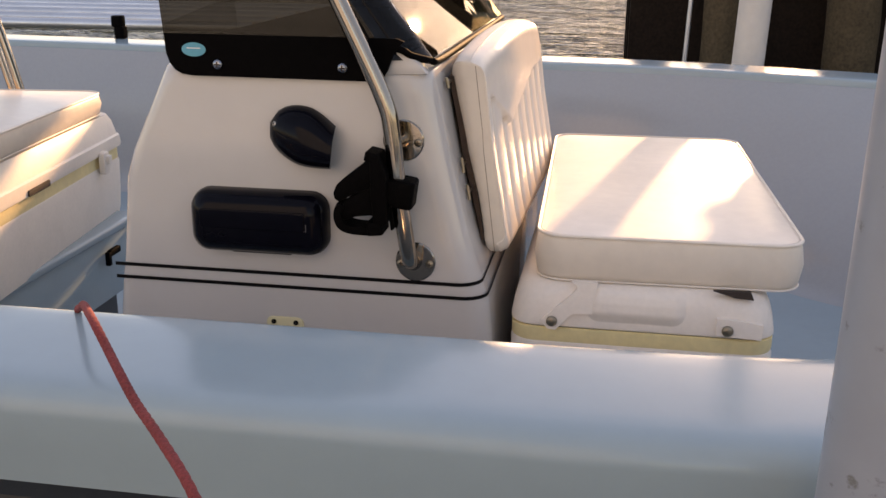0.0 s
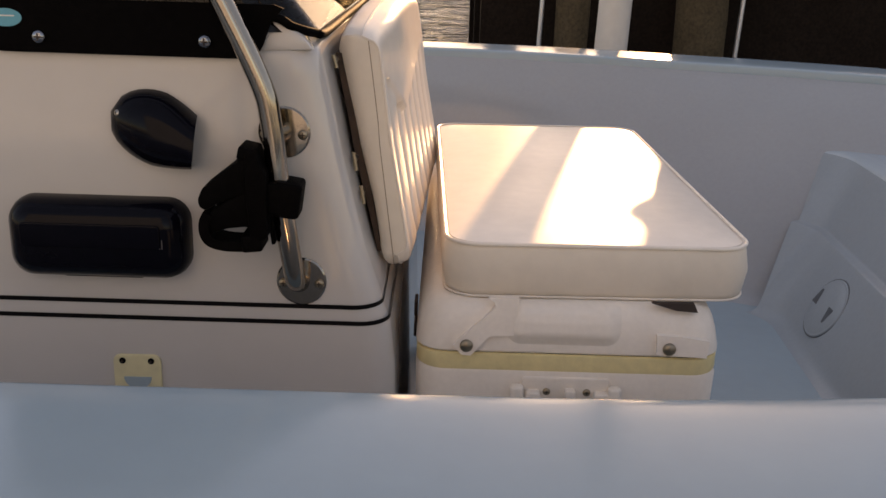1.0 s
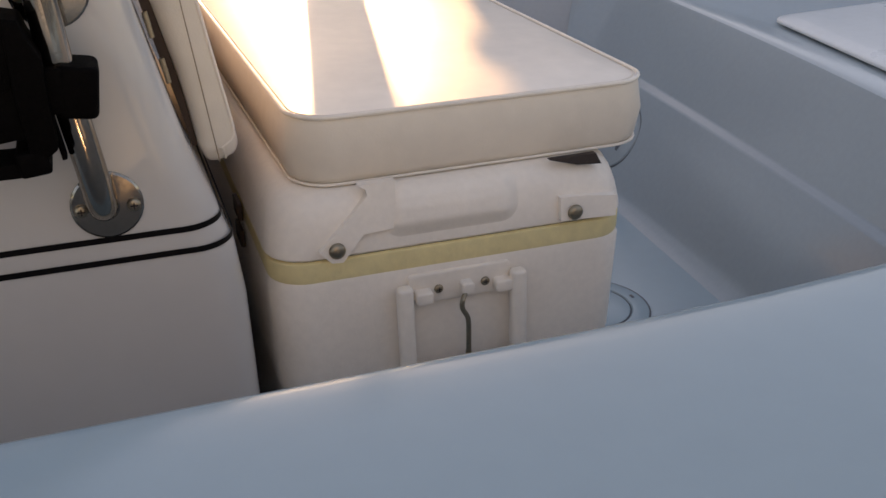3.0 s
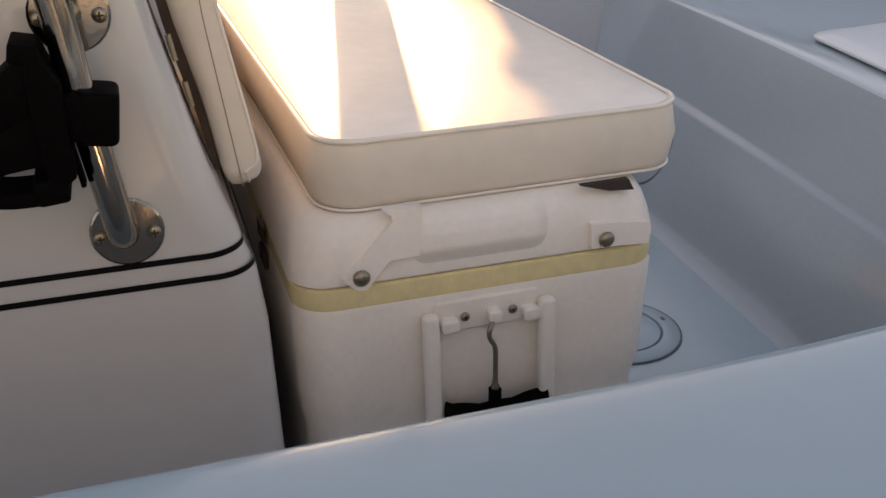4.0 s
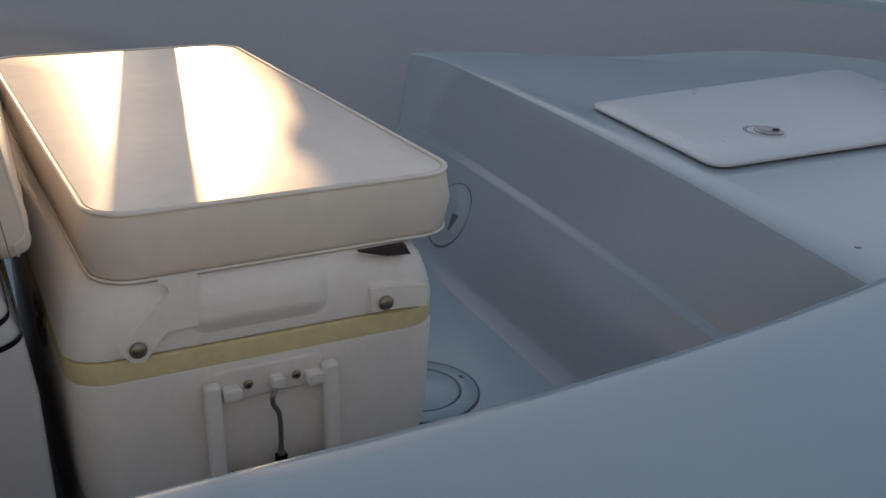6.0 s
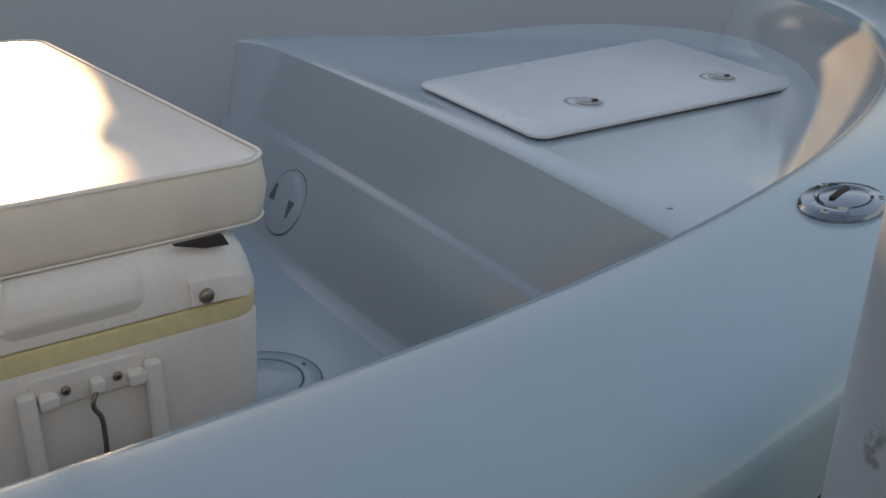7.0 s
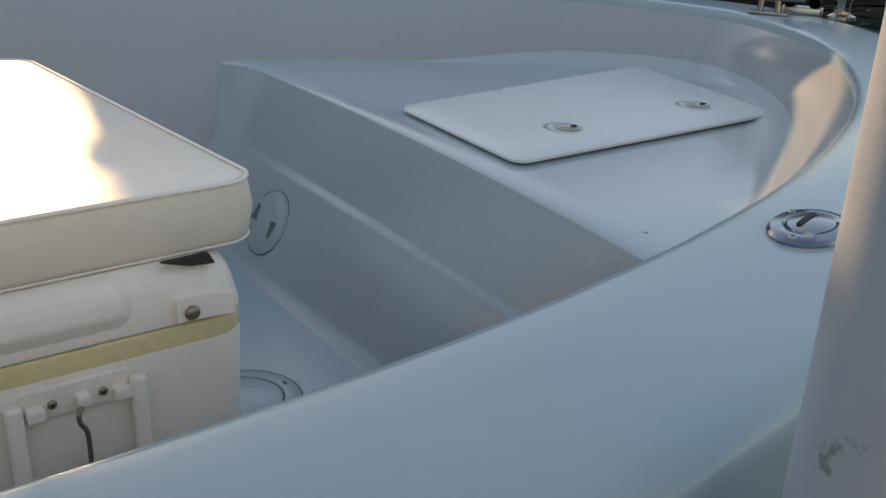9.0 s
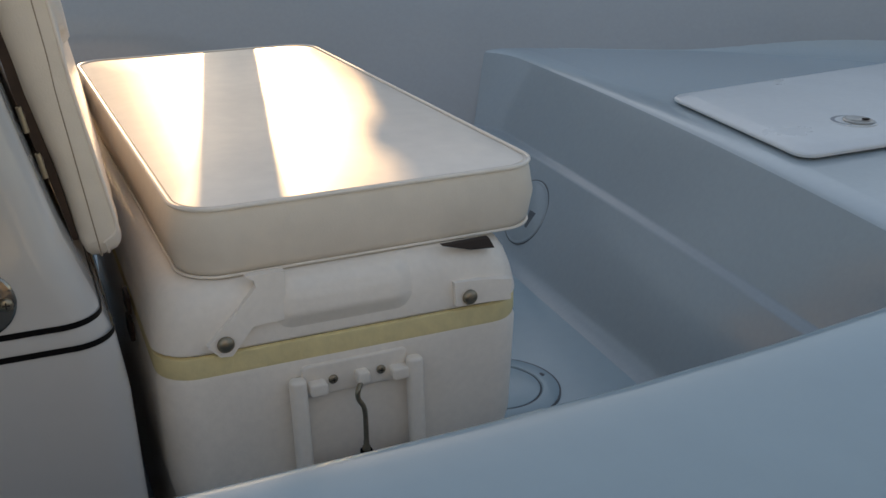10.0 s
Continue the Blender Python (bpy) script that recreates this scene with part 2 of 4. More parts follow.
def extrude_y(poly, y0, y1, bevel=0.0, seg=3):
    """A block with an outline in x and z, from y0 to y1."""
    bm = rings_bm([[(x, y0, z) for x, z in poly], [(x, y1, z) for x, z in poly]])
    if bevel:
        bmesh.ops.recalc_face_normals(bm, faces=bm.faces[:])
        bmesh.ops.bevel(bm, geom=bm.edges[:], offset=bevel, segments=seg, affect="EDGES", profile=0.5, clamp_overlap=True)
    return bm


TO_SIDE = Matrix.Rotation(radians(90), 4, "X")     # local z points to -y


def screw(name, at, axis, r, parent, mat=STEEL_DULL):
    """A pan-head screw with a cross slot, its head along axis."""
    q = Vector((0, 0, 1)).rotation_difference(Vector(axis)).to_matrix().to_4x4()
    m = Matrix.Translation(at) @ q
    head = part(name, lathe([(r, 0), (r, r * 0.25), (r * 0.8, r * 0.5), (r * 0.4, r * 0.62), (0.0001, r * 0.65)], 14, m), mat, parent)
    bm = slab(r * 1.1, r * 0.22, r * 0.1, 0.0002, 0.0001, 1, m @ Matrix.Translation((0, 0, r * 0.6)), None, 1)
    slab(r * 0.22, r * 1.1, r * 0.1, 0.0002, 0.0001, 1, m @ Matrix.Translation((0, 0, r * 0.605)), bm, 1)
    part("cross_slot", bm, DARK_HOLE, head)
    return head


# ---------- the boat ----------
YC = 0.69          # centre line
HALF = 1.165       # half width inside the gunwale
X_BOW0, X_BOW1 = 0.1, 2.12
X_AFT = -3.2


def half_width(x):
    if x <= X_BOW0:
        return HALF
    u = min(1.0, (x - X_BOW0) / (X_BOW1 - X_BOW0))
    return HALF * (1 - u ** 1.9) ** 0.6


def splay(x):
    """The far side stands out further aft."""
    e = 0.65 - x
    d = 0.5 * (e + math.sqrt(e * e + 0.03))
    return 0.20 * d - 0.02 * d * d


def plan_loop():
    xs = [X_AFT + (X_BOW0 - X_AFT) * i / 16 for i in range(16)]
    xs += [X_BOW0 + (X_BOW1 - X_BOW0) * (1 - (1 - i / 40) ** 2.4) for i in range(41)]
    near = [Vector((x, YC - half_width(x))) for x in xs]
    far = [Vector((p.x, 2 * YC - p.y + splay(p.x))) for p in reversed(near[:-1])]
    return near + far


LOOP = plan_loop()


def loop_normals(loop):
    out = []
    for i, p in enumerate(loop):
        a, b = loop[max(i - 1, 0)], loop[min(i + 1, len(loop) - 1)]
        t = (b - a).normalized()
        out.append(Vector((t.y, -t.x)))
    return out


NORMALS = loop_normals(LOOP)


def smooth(a, b, x):
    u = min(1.0, max(0.0, (x - a) / (b - a)))
    return u * u * (3 - 2 * u)


def sheer(p):
    """The far side's cap rises a little towards the bow."""
    return 0.008 * smooth(-0.5, 0.5, p.x) * smooth(0.05, 0.45, p.y - YC)


def band(profile):
    """A strip swept round the boat: pairs of (outwards from the gunwale's inner edge, height)."""
    rings = []
    for p, nrm in zip(LOOP, NORMALS):
        rings.append([(p.x + nrm.x * d, p.y + nrm.y * d, z + sheer(p)) for d, z in profile])
    return rings_bm(rings, None, False, False)


boat = thing("boat", (0, YC, 0), "white fibreglass centre-console skiff moored at the dock", "boat", kind="structure")
part("gunwale", band([(-0.0085, 0.530), (-0.0082, 0.5450), (-0.0070, 0.5500), (-0.0045, 0.5528), (-0.0010, 0.5542), (0.004, 0.5550), (0.016, 0.5560), (0.04, 0.5567), (0.08, 0.557), (0.150, 0.5568), (0.172, 0.5562), (0.186, 0.5545), (0.196, 0.5510),
                      (0.203, 0.5450), (0.207, 0.5370), (0.208, 0.528), (0.203, 0.490), (0.197, 0.443)]), GELCOAT, boat, "smooth pale gelcoat gunwale cap with a rounded outer edge")


def flare(x):
    """How far the hull's sides lean in at foredeck height, over and above their lean aft."""
    return 0.115 * smooth(0.15, 1.0, x) * (1 - 0.85 * smooth(1.45, 2.12, x))


def inward(p, n, d):
    """A point d inside the gunwale's inner edge, drawn together towards the stem."""
    k = min(1.0, abs(p.y - YC) / 0.25)
    return Vector((p.x - n.x * d, p.y - n.y * d * k))


def side(p):
    return 0.45 if p.y < YC else 1.0


WALL = [(0.531, 0.0085, 0.0), (0.50, 0.028, 0.22), (0.45, 0.048, 0.58), (0.41, 0.062, 0.82), (0.375, 0.072, 1.0), (0.30, 0.085, 1.45), (0.20, 0.100, 2.1),
                           (0.10, 0.115, 2.5), (0.03, 0.125, 2.7), (0.008, 0.14, 2.8), (0.0, 0.16, 2.9)]
rings = [[(*inward(p, n, d + k * flare(p.x) * side(p)), z + sheer(p) * smooth(0.36, 0.53, z)) for z, d, k in WALL] for p, n in zip(LOOP, NORMALS)]
part("inner_wall", rings_bm(rings, None, False, False), LINER_WARMED, boat, "pale gelcoat hull liner leaning in towards the bow")
part("rub_rail", band([(0.195, 0.449), (0.217, 0.444), (0.223, 0.426), (0.217, 0.406), (0.197, 0.402)]), RUBBER, boat, "black rubber rub rail")
part("hull_side", band([(0.199, 0.410), (0.193, 0.38), (0.165, 0.05), (0.12, -0.3), (0.10, -0.45)]), GELCOAT, boat)
FLOOR_LOOP = [(p.x - n.x * 0.15, p.y - n.y * 0.15) for p, n in zip(LOOP, NORMALS)]
bm = bmesh.new()
bm.faces.new([bm.verts.new((x, y, 0.0)) for x, y in FLOOR_LOOP])
part("floor", bm, GELCOAT, boat, "pale grey-blue moulded deck floor")
part("transom", slab(0.06, 2 * HALF + 0.88, 0.95, 0.01, 0.006, 3, Matrix.Translation((X_AFT - 0.02, YC + 0.24, -0.39))), GELCOAT, boat)

# raised foredeck and its sloping front
DECK_Z = 0.375


def riser_x(y, z):
    top = 1.042 + 0.116 * (y - 0.5) - 0.055 * (y - 0.5) ** 2
    low = 0.860 + 0.05 * (y - 0.5)
    f = z / DECK_Z
    bend = max(0.0, y - 1.08 - 0.77 * z)       # swings aft into the hull side
    return low + (top - low) * f - 4.0 * bend ** 2


def riser_point(y, z, d):
    y = min(y, 1.185 + 0.77 * z)
    return (riser_x(y, min(z, 0.37)) + d, y, z)


ys = [YC - 1.12 + 2.24 * i / 60 for i in range(61)]
profile = [(-0.042, -0.002), (-0.027, 0.0010), (-0.017, 0.0040), (-0.010, 0.0095), (-0.0072, 0.018), (-0.006, 0.035), (-0.007, 0.199), (-0.006, 0.202), (-0.003, 0.2035), (0.009, 0.2055), (0.0115, 0.207), (0.012, 0.210), (0.012, 0.360), (0.0128, 0.366)]
part("step_front", rings_bm([[riser_point(y, z, d) for d, z in profile] for y in ys], None, False, False), STEP_SHADED, boat, "sloping front of the raised foredeck with a moulded crease")
lip = [(0.0128, 0.366), (0.0150, 0.3690), (0.021, 0.3710), (0.034, 0.3730), (0.050, 0.3744), (0.068, 0.375)]
part("deck_edge", rings_bm([[riser_point(y, z, d) for d, z in lip] for y in ys], None, False, False), DECK_LIT, boat)
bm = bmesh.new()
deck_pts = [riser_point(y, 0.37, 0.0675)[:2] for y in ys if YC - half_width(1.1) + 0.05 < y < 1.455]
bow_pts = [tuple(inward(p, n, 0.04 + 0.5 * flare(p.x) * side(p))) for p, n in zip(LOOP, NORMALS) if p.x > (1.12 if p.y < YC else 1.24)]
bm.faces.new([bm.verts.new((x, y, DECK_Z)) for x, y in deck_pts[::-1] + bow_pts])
part("foredeck", bm, DECK_LIT, boat, "raised pale foredeck")
COVE = [(0.060, 0.050, 0.665), (0.045, 0.0588, 0.762), (0.030, 0.0655, 0.855), (0.018, 0.0755, 0.93), (0.009, 0.089, 0.98), (0.003, 0.106, 1.0), (0.0010, 0.122, 1.0), (-0.0008, 0.145, 1.0)]
rings = []
for p, n in zip(LOOP, NORMALS):
    if p.x > (1.08 if p.y < YC else 1.27):
        k = 0.03 + 0.97 * smooth(1.08, 1.75, p.x) if p.y < YC else 0.03 + 0.97 * smooth(1.60, 2.0, p.x)          # the joint widens towards the bow
        rings.append([(*inward(p, n, 0.072 + (d - 0.072) * k + (1 + (w - 1) * k) * flare(p.x) * side(p)), DECK_Z + z * k) for z, d, w in COVE])
part("deck_cove", rings_bm(rings, None, False, False), DECK_LIT, boat, "rounded joint between foredeck and hull side")

# ---------- console ----------
CON_Y0, CON_Y1 = -0.035, 0.93
console = thing("console", (-0.35, 0.45, 0), "white fibreglass steering console with black pinstripes", "console")


def console_ring(xl, xr, z, rf=0.038, inset=0.0):
    """A plan ring of the console: xl, xr its rear and front; rounder at the front corners."""
    pts = []
    y0, y1 = CON_Y0 + inset, CON_Y1 - inset
    for cx, cy, r, a0 in ((xr - rf, y0 + rf, rf, -90), (xr - rf, y1 - rf, rf, 0), (xl + 0.03, y1 - 0.03, 0.03, 90), (xl + 0.03, y0 + 0.03, 0.03, 180)):
        for k in range(9):
            a = radians(a0 + 90 * k / 8)
            pts.append((cx + r * math.cos(a), cy + r * math.sin(a), z))
    return pts


levels = [(-0.675, -0.022, 0.0), (-0.660, -0.032, 0.37), (-0.652, -0.039, 0.43), (-0.648, -0.047, 0.45), (-0.645, -0.052, 0.47), (-0.637, -0.0725, 0.53), (-0.629, -0.0895, 0.60), (-0.612, -0.101, 0.648), (-0.562, -0.121, 0.75), (-0.553, -0.125, 0.768)]
rings = [console_ring(a, b, z) for a, b, z in levels]
rings += [console_ring(-0.548, -0.128, 0.780, 0.038, 0.004), console_ring(-0.543, -0.134, 0.787, 0.038, 0.011), console_ring(-0.53, -0.143, 0.790, 0.038, 0.024)]
part("body", rings_bm(rings), CONSOLE_WHITE, console)
shoulder = [(-0.245, 0.775), (-0.215, 0.80), (-0.192, 0.815), (-0.172, 0.813), (-0.145, 0.797), (-0.132, 0.78)]
part("shoulder", extrude_y(shoulder, CON_Y0 + 0.001, CON_Y0 + 0.03, 0.004, 2), CONSOLE_WHITE, console, "raised moulded shoulder")
part("dash_top", slab(0.36, 0.90, 0.025, 0.03, 0.008, 4, Matrix.Translation((-0.375, 0.4475, 0.785))), BLACK_MATT, console, "black dashboard top")


def stripe(z, w):
    """A pinstripe round the console's side and front at height z."""
    xr = -0.0495 if z > 0.445 else -0.0405
    rf = 0.038
    path = [(-0.652, CON_Y0 - 0.0012), (-0.40, CON_Y0 - 0.0012), (xr - 0.05, CON_Y0 - 0.0012)]
    for k in range(10):
        a = radians(-90 + 90 * k / 9)
        path.append((xr - rf + (rf + 0.0015) * math.cos(a), CON_Y0 + rf + (rf + 0.0015) * math.sin(a)))
    path += [(xr + 0.0015, 0.3), (xr + 0.0015, CON_Y1 - 0.02)]
    bm = rings_bm([[(x, y, z - w / 2), (x, y, z + w / 2)] for x, y in path], None, False, False)
    return bm


part("pinstripe", stripe(0.458, 0.006), BLACK_TAPE, console, "thin black pinstripe")
part("pinstripe", stripe(0.436, 0.006), BLACK_TAPE, console, "thin black pinstripe")

# windshield, wrapped round the console's top
shield = thing("windshield", (-0.35, 0.45, 0.77), "dark smoked acrylic windshield bolted to the console", "windshield")


def shield_ring(z, off=0.0):
    back = -0.53 - 0.12 * (z - 0.77)
    front = -0.131 - 0.80 * max(0, z - 0.80)
    y0, y1 = CON_Y0 - 0.006 - off + 0.10 * max(0, z - 0.8), CON_Y1 + 0.006 + off - 0.10 * max(0, z - 0.8)
    pts = [(back, y0), (back + 0.12, y0), (front - 0.085, y0)]
    for k in range(9):
        a = radians(-90 + 90 * k / 8)
        pts.append((front - 0.075 + (0.075 + off) * math.cos(a), y0 + 0.05 + off + (0.05 + off) * math.sin(a)))
    for k in range(9):
        a = radians(90 * k / 8)
        pts.append((front - 0.075 + (0.075 + off) * math.cos(a), y1 - 0.05 - off + (0.05 + off) * math.sin(a)))
    pts += [(front - 0.085, y1), (back + 0.12, y1), (back, y1)]
    return [(x, y, z) for x, y in pts]


zs = [0.800 + 0.355 * i / 8 for i in range(9)]
bm = rings_bm([shield_ring(z) for z in zs], None, False, False)
bmesh.ops.solidify(bm, geom=bm.faces[:], thickness=0.005)
part("pane", bm, TINT, shield, "smoked transparent acrylic")
# opaque lower skirt on the side
skirt = [(-0.531, 0.80), (-0.527, 0.788), (-0.519, 0.778), (-0.508, 0.772), (-0.492, 0.770), (-0.20, 0.769), (-0.190, 0.785), (-0.180, 0.812), (-0.165, 0.828), (-0.176, 0.832), (-0.533, 0.832)]
part("skirt", extrude_y(skirt, CON_Y0 - 0.010, CON_Y0 - 0.004), BLACK_MATT, shield, "black lower band of the windshield")
trim_way = smooth_path([(-0.215, CON_Y0 - 0.004, 0.822), (-0.174, CON_Y0 - 0.004, 0.817), (-0.156, CON_Y0 + 0.006, 0.806), (-0.134, CON_Y0 + 0.028, 0.798), (-0.126, CON_Y0 + 0.065, 0.795), (-0.125, 0.30, 0.795), (-0.125, 0.60, 0.795), (-0.126, CON_Y1 - 0.065, 0.795)], 6)
part("front_trim", tube(trim_way, 0.0055, 10), BLACK_MATT, shield, "black rubber edge")
for x in (-0.450, -0.257):
    screw("bolt", (x, CON_Y0 - 0.0105, 0.788), (0, -1, 0), 0.0080, shield, CHROME_DIMMED)
m = Matrix.Translation((-0.487, CON_Y0 - 0.0102, 0.809)) @ TO_SIDE
bm = lathe([(0.019, 0), (0.019, 0.0008), (0.0001, 0.0008)], 28, m @ Matrix.Diagonal((1, 0.55, 1, 1)))
part("decal", bm, DECAL_BLUE, shield, "small oval turquoise sticker")
bm = slab(0.022, 0.0016, 0.0006, 0.0005, 0.0001, 1, m @ Matrix.Translation((0, 0.002, 0.0008)), None, 1)
part("decal_bar", bm, DECAL_WHITE, shield)

# grab rail
rail = thing("grab_rail", (-0.15, -0.06, 0.49), "bent polished stainless grab rail on the console side", "grab rail")
RY = -0.079
way = smooth_path([(-0.152, -0.04, 0.492), (-0.154, -0.062, 0.505), (-0.158, -0.074, 0.545), (-0.168, RY, 0.62), (-0.176, RY, 0.70), (-0.190, RY, 0.755), (-0.255, RY, 0.893), (-0.33, RY, 1.05), (-0.40, RY, 1.19), (-0.45, RY, 1.23), (-0.55, RY, 1.24)], 7)
part("tube", tube(way, 0.0128, 16), STEEL, rail)
part("standoff", tube([(-0.168, -0.035, 0.682), (-0.172, -0.055, 0.682), (-0.175, -0.076, 0.682)], 0.010, 12), STEEL, rail)
for cx, cz in ((-0.150, 0.492), (-0.168, 0.682)):
    m = Matrix.Translation((cx, CON_Y0, cz)) @ TO_SIDE
    fl = part("flange", lathe([(0.0315, 0), (0.0315, 0.0015), (0.0295, 0.0032), (0.018, 0.0036), (0.0001, 0.0036)], 28, m), STEEL, rail)
    for dx in (-0.0225, 0.0225):
        screw("screw", (cx + dx, CON_Y0 - 0.0033, cz - 0.002), (0, -1, 0), 0.0062, fl, BRASS_DULL)

# stereo housing
stereo = thing("stereo_cover", (-0.395, -0.06, 0.5), "glossy black flip-up stereo housing on the console side", "stereo cover")
rings = []
for inset, dep in ((0.0, 0.0), (0.0, 0.012), (0.003, 0.026), (0.012, 0.038), (0.022, 0.043)):
    rings.append([(-0.395 + x, CON_Y0 - dep, 0.547 + z) for x, z in rounded_rect(0.220 - 2 * inset, 0.100 - 2 * inset, 0.028 - inset * 0.5, 6)])
body = part("housing", rings_bm(rings), BLACK_GLOSS, stereo)
bm = slab(0.098, 0.007, 0.012, 0.002, 0.001, 2, Matrix.Translation((-0.395, CON_Y0 - 0.001, 0.4975)) @ TO_SIDE)
part("tab", bm, BLACK_MATT, stereo, "black lower tab")
bm = slab(0.168, 0.030, 0.004, 0.004, 0.0012, 3, Matrix.Translation((-0.398, CON_Y0 - 0.0415, 0.557)) @ TO_SIDE)
part("face_ridge", bm, BLACK_GLOSS, body, "raised band across the lid")
for k in range(3):
    bm = slab(0.0012, 0.012, 0.0006, 0.0004, 0.0001, 1, Matrix.Translation((-0.318 + 0.003 * k, CON_Y0 - 0.0425, 0.548)) @ TO_SIDE, None, 1)
    part("print_bar", bm, PRINT_GREY, body)

# clamshell vent
vent = thing("clamshell_vent", (-0.325, -0.05, 0.685), "glossy black plastic clamshell vent cover", "vent")
rings = []
N = 18
ang = radians(-19)
for i in range(13):
    q = i / 12
    ln = -0.053 + 0.103 * q
    full = math.sqrt(max(0.0, 1 - (1 - min(1, q / 0.62)) ** 2.2))
    wid = 0.0455 * full * (1 - 0.30 * max(0, (q - 0.55) / 0.45) ** 1.5)
    dep = 0.046 * math.sqrt(max(0.0, 1 - (1 - q) ** 2.0))
    ring = []
    for k in range(N + 1):
        a = math.pi * k / N
        lx, lz, ly = ln + q * (0.002 - 0.006 * math.cos(a) + 0.009 * math.sin(a)), wid * math.cos(a), dep * math.sin(a)
        x = lx * math.cos(ang) - lz * math.sin(ang)
        z = lx * math.sin(ang) + lz * math.cos(ang)
        ring.append((-0.326 + x, CON_Y0 - 0.001 - ly, 0.684 + z))
    rings.append(ring)
bm = rings_bm(rings, None, False, False)
bmesh.ops.remove_doubles(bm, verts=bm.verts[:], dist=0.0002)
bmesh.ops.solidify(bm, geom=bm.faces[:], thickness=0.003)
part("shell", bm, BLACK_GLOSS, vent)
screw("screw", (-0.362, CON_Y0 - 0.020, 0.703), (-0.5, -0.8, 0.3), 0.004, vent)
bm = slab(0.060, 0.055, 0.002, 0.027, 0.0005, 5, Matrix.Translation((-0.325, CON_Y0 + 0.0005, 0.683)) @ TO_SIDE, None, 1)
part("backing", bm, DARK_HOLE, vent)

# clamp-on holder on the rail
holder = thing("rail_holder", (-0.17, -0.1, 0.6), "black nylon clamp-on rod holder strapped to the rail", "rod holder")
m = Matrix.Translation((-0.1605, RY, 0.6135)) @ Matrix.Rotation(radians(8), 4, "Y")
part("clamp", slab(0.033, 0.046, 0.042, 0.009, 0.004, 4, m @ Matrix.Translation((0.003, 0, -0.021))), BLACK_MATT, holder)
HY = RY - 0.006
part("spine", extrude_y([(-0.203, 0.668), (-0.200, 0.675), (-0.195, 0.671), (-0.191, 0.674), (-0.187, 0.660), (-0.179, 0.645), (-0.178, 0.572), (-0.186, 0.566), (-0.199, 0.570), (-0.203, 0.620)], HY - 0.024, HY + 0.024, 0.002, 2), BLACK_MATT, holder)
part("arm", extrude_y([(-0.209, 0.663), (-0.197, 0.668), (-0.188, 0.650), (-0.205, 0.622), (-0.236, 0.609), (-0.251, 0.600), (-0.258, 0.604), (-0.260, 0.613), (-0.254, 0.627)], HY - 0.021, HY + 0.021, 0.003, 2), BLACK_MATT, holder)
part("basket", extrude_y([(-0.188, 0.648), (-0.184, 0.573), (-0.204, 0.581), (-0.228, 0.578), (-0.244, 0.572), (-0.251, 0.584), (-0.244, 0.601), (-0.220, 0.618)], HY - 0.019, HY + 0.019, 0.004, 2), BLACK_MATT, holder)
part("bridge", slab(0.024, 0.034, 0.036, 0.004, 0.002, 3, Matrix.Translation((-0.177, HY, 0.598))), BLACK_MATT, holder)
part("strap_tail", slab(0.004, 0.018, 0.040, 0.001, 0.0006, 2, Matrix.Translation((-0.1755, RY, 0.556)) @ Matrix.Rotation(radians(-8), 4, "Y")), BLACK_MATT, holder)


def strap(points, w, th):
    """A flat webbing band along points in x and z."""
    P = smooth_path([(x, HY, z) for x, z in points], 6)
    rings = []
    for i, p in enumerate(P):
        a, b = P[max(i - 1, 0)], P[min(i + 1, len(P) - 1)]
        t = (b - a).normalized()
        nrm = Vector((t.z, 0, -t.x))
        rings.append([p + nrm * th + Vector((0, -w, 0)), p + nrm * th + Vector((0, w, 0)), p - nrm * th + Vector((0, w, 0)), p - nrm * th + Vector((0, -w, 0))])
    return rings_bm(rings)


part("lower_loop", strap([(-0.249, 0.596), (-0.2535, 0.585), (-0.2530, 0.572), (-0.246, 0.562), (-0.228, 0.5575), (-0.196, 0.5575)], 0.021, 0.0058), BLACK_MATT, holder)
part("buckle", slab(0.024, 0.048, 0.020, 0.004, 0.002, 3, Matrix.Translation((-0.197, HY, 0.552)) @ Matrix.Rotation(radians(-6), 4, "Y")), BLACK_MATT, holder)
part("upper_buckle", slab(0.020, 0.046, 0.014, 0.003, 0.002, 3, Matrix.Translation((-0.203, HY, 0.662)) @ Matrix.Rotation(radians(12), 4, "Y")), BLACK_MATT, holder)

# yellowed latch plate low on the console
latch = thing("latch_plate", (-0.365, -0.04, 0.355), "yellowed plastic flush latch plate with dark screws", "latch")
m = Matrix.Translation((-0.365, CON_Y0, 0.352)) @ TO_SIDE
plate = part("plate", slab(0.062, 0.066, 0.004, 0.010, 0.0015, 4, m), YELLOWED, latch)
arc = [(0.018 * math.cos(radians(a)), 0.002 - 0.017 * math.sin(radians(a))) for a in range(0, 181, 15)]
bm = rings_bm([[m @ Vector((x, y, z)) for x, y in arc] for z in (0.003, 0.0048)])
part("finger_cup", bm, GELCOAT, latch, "pale half-moon finger cup")
for dx in (-0.0185, 0.0185):
    for dz in (-0.0215, 0.0215):
        screw("screw", (-0.365 + dx, CON_Y0 - 0.004, 0.355 + dz), (0, -1, 0), 0.0042, plate, BLACK_MATT)


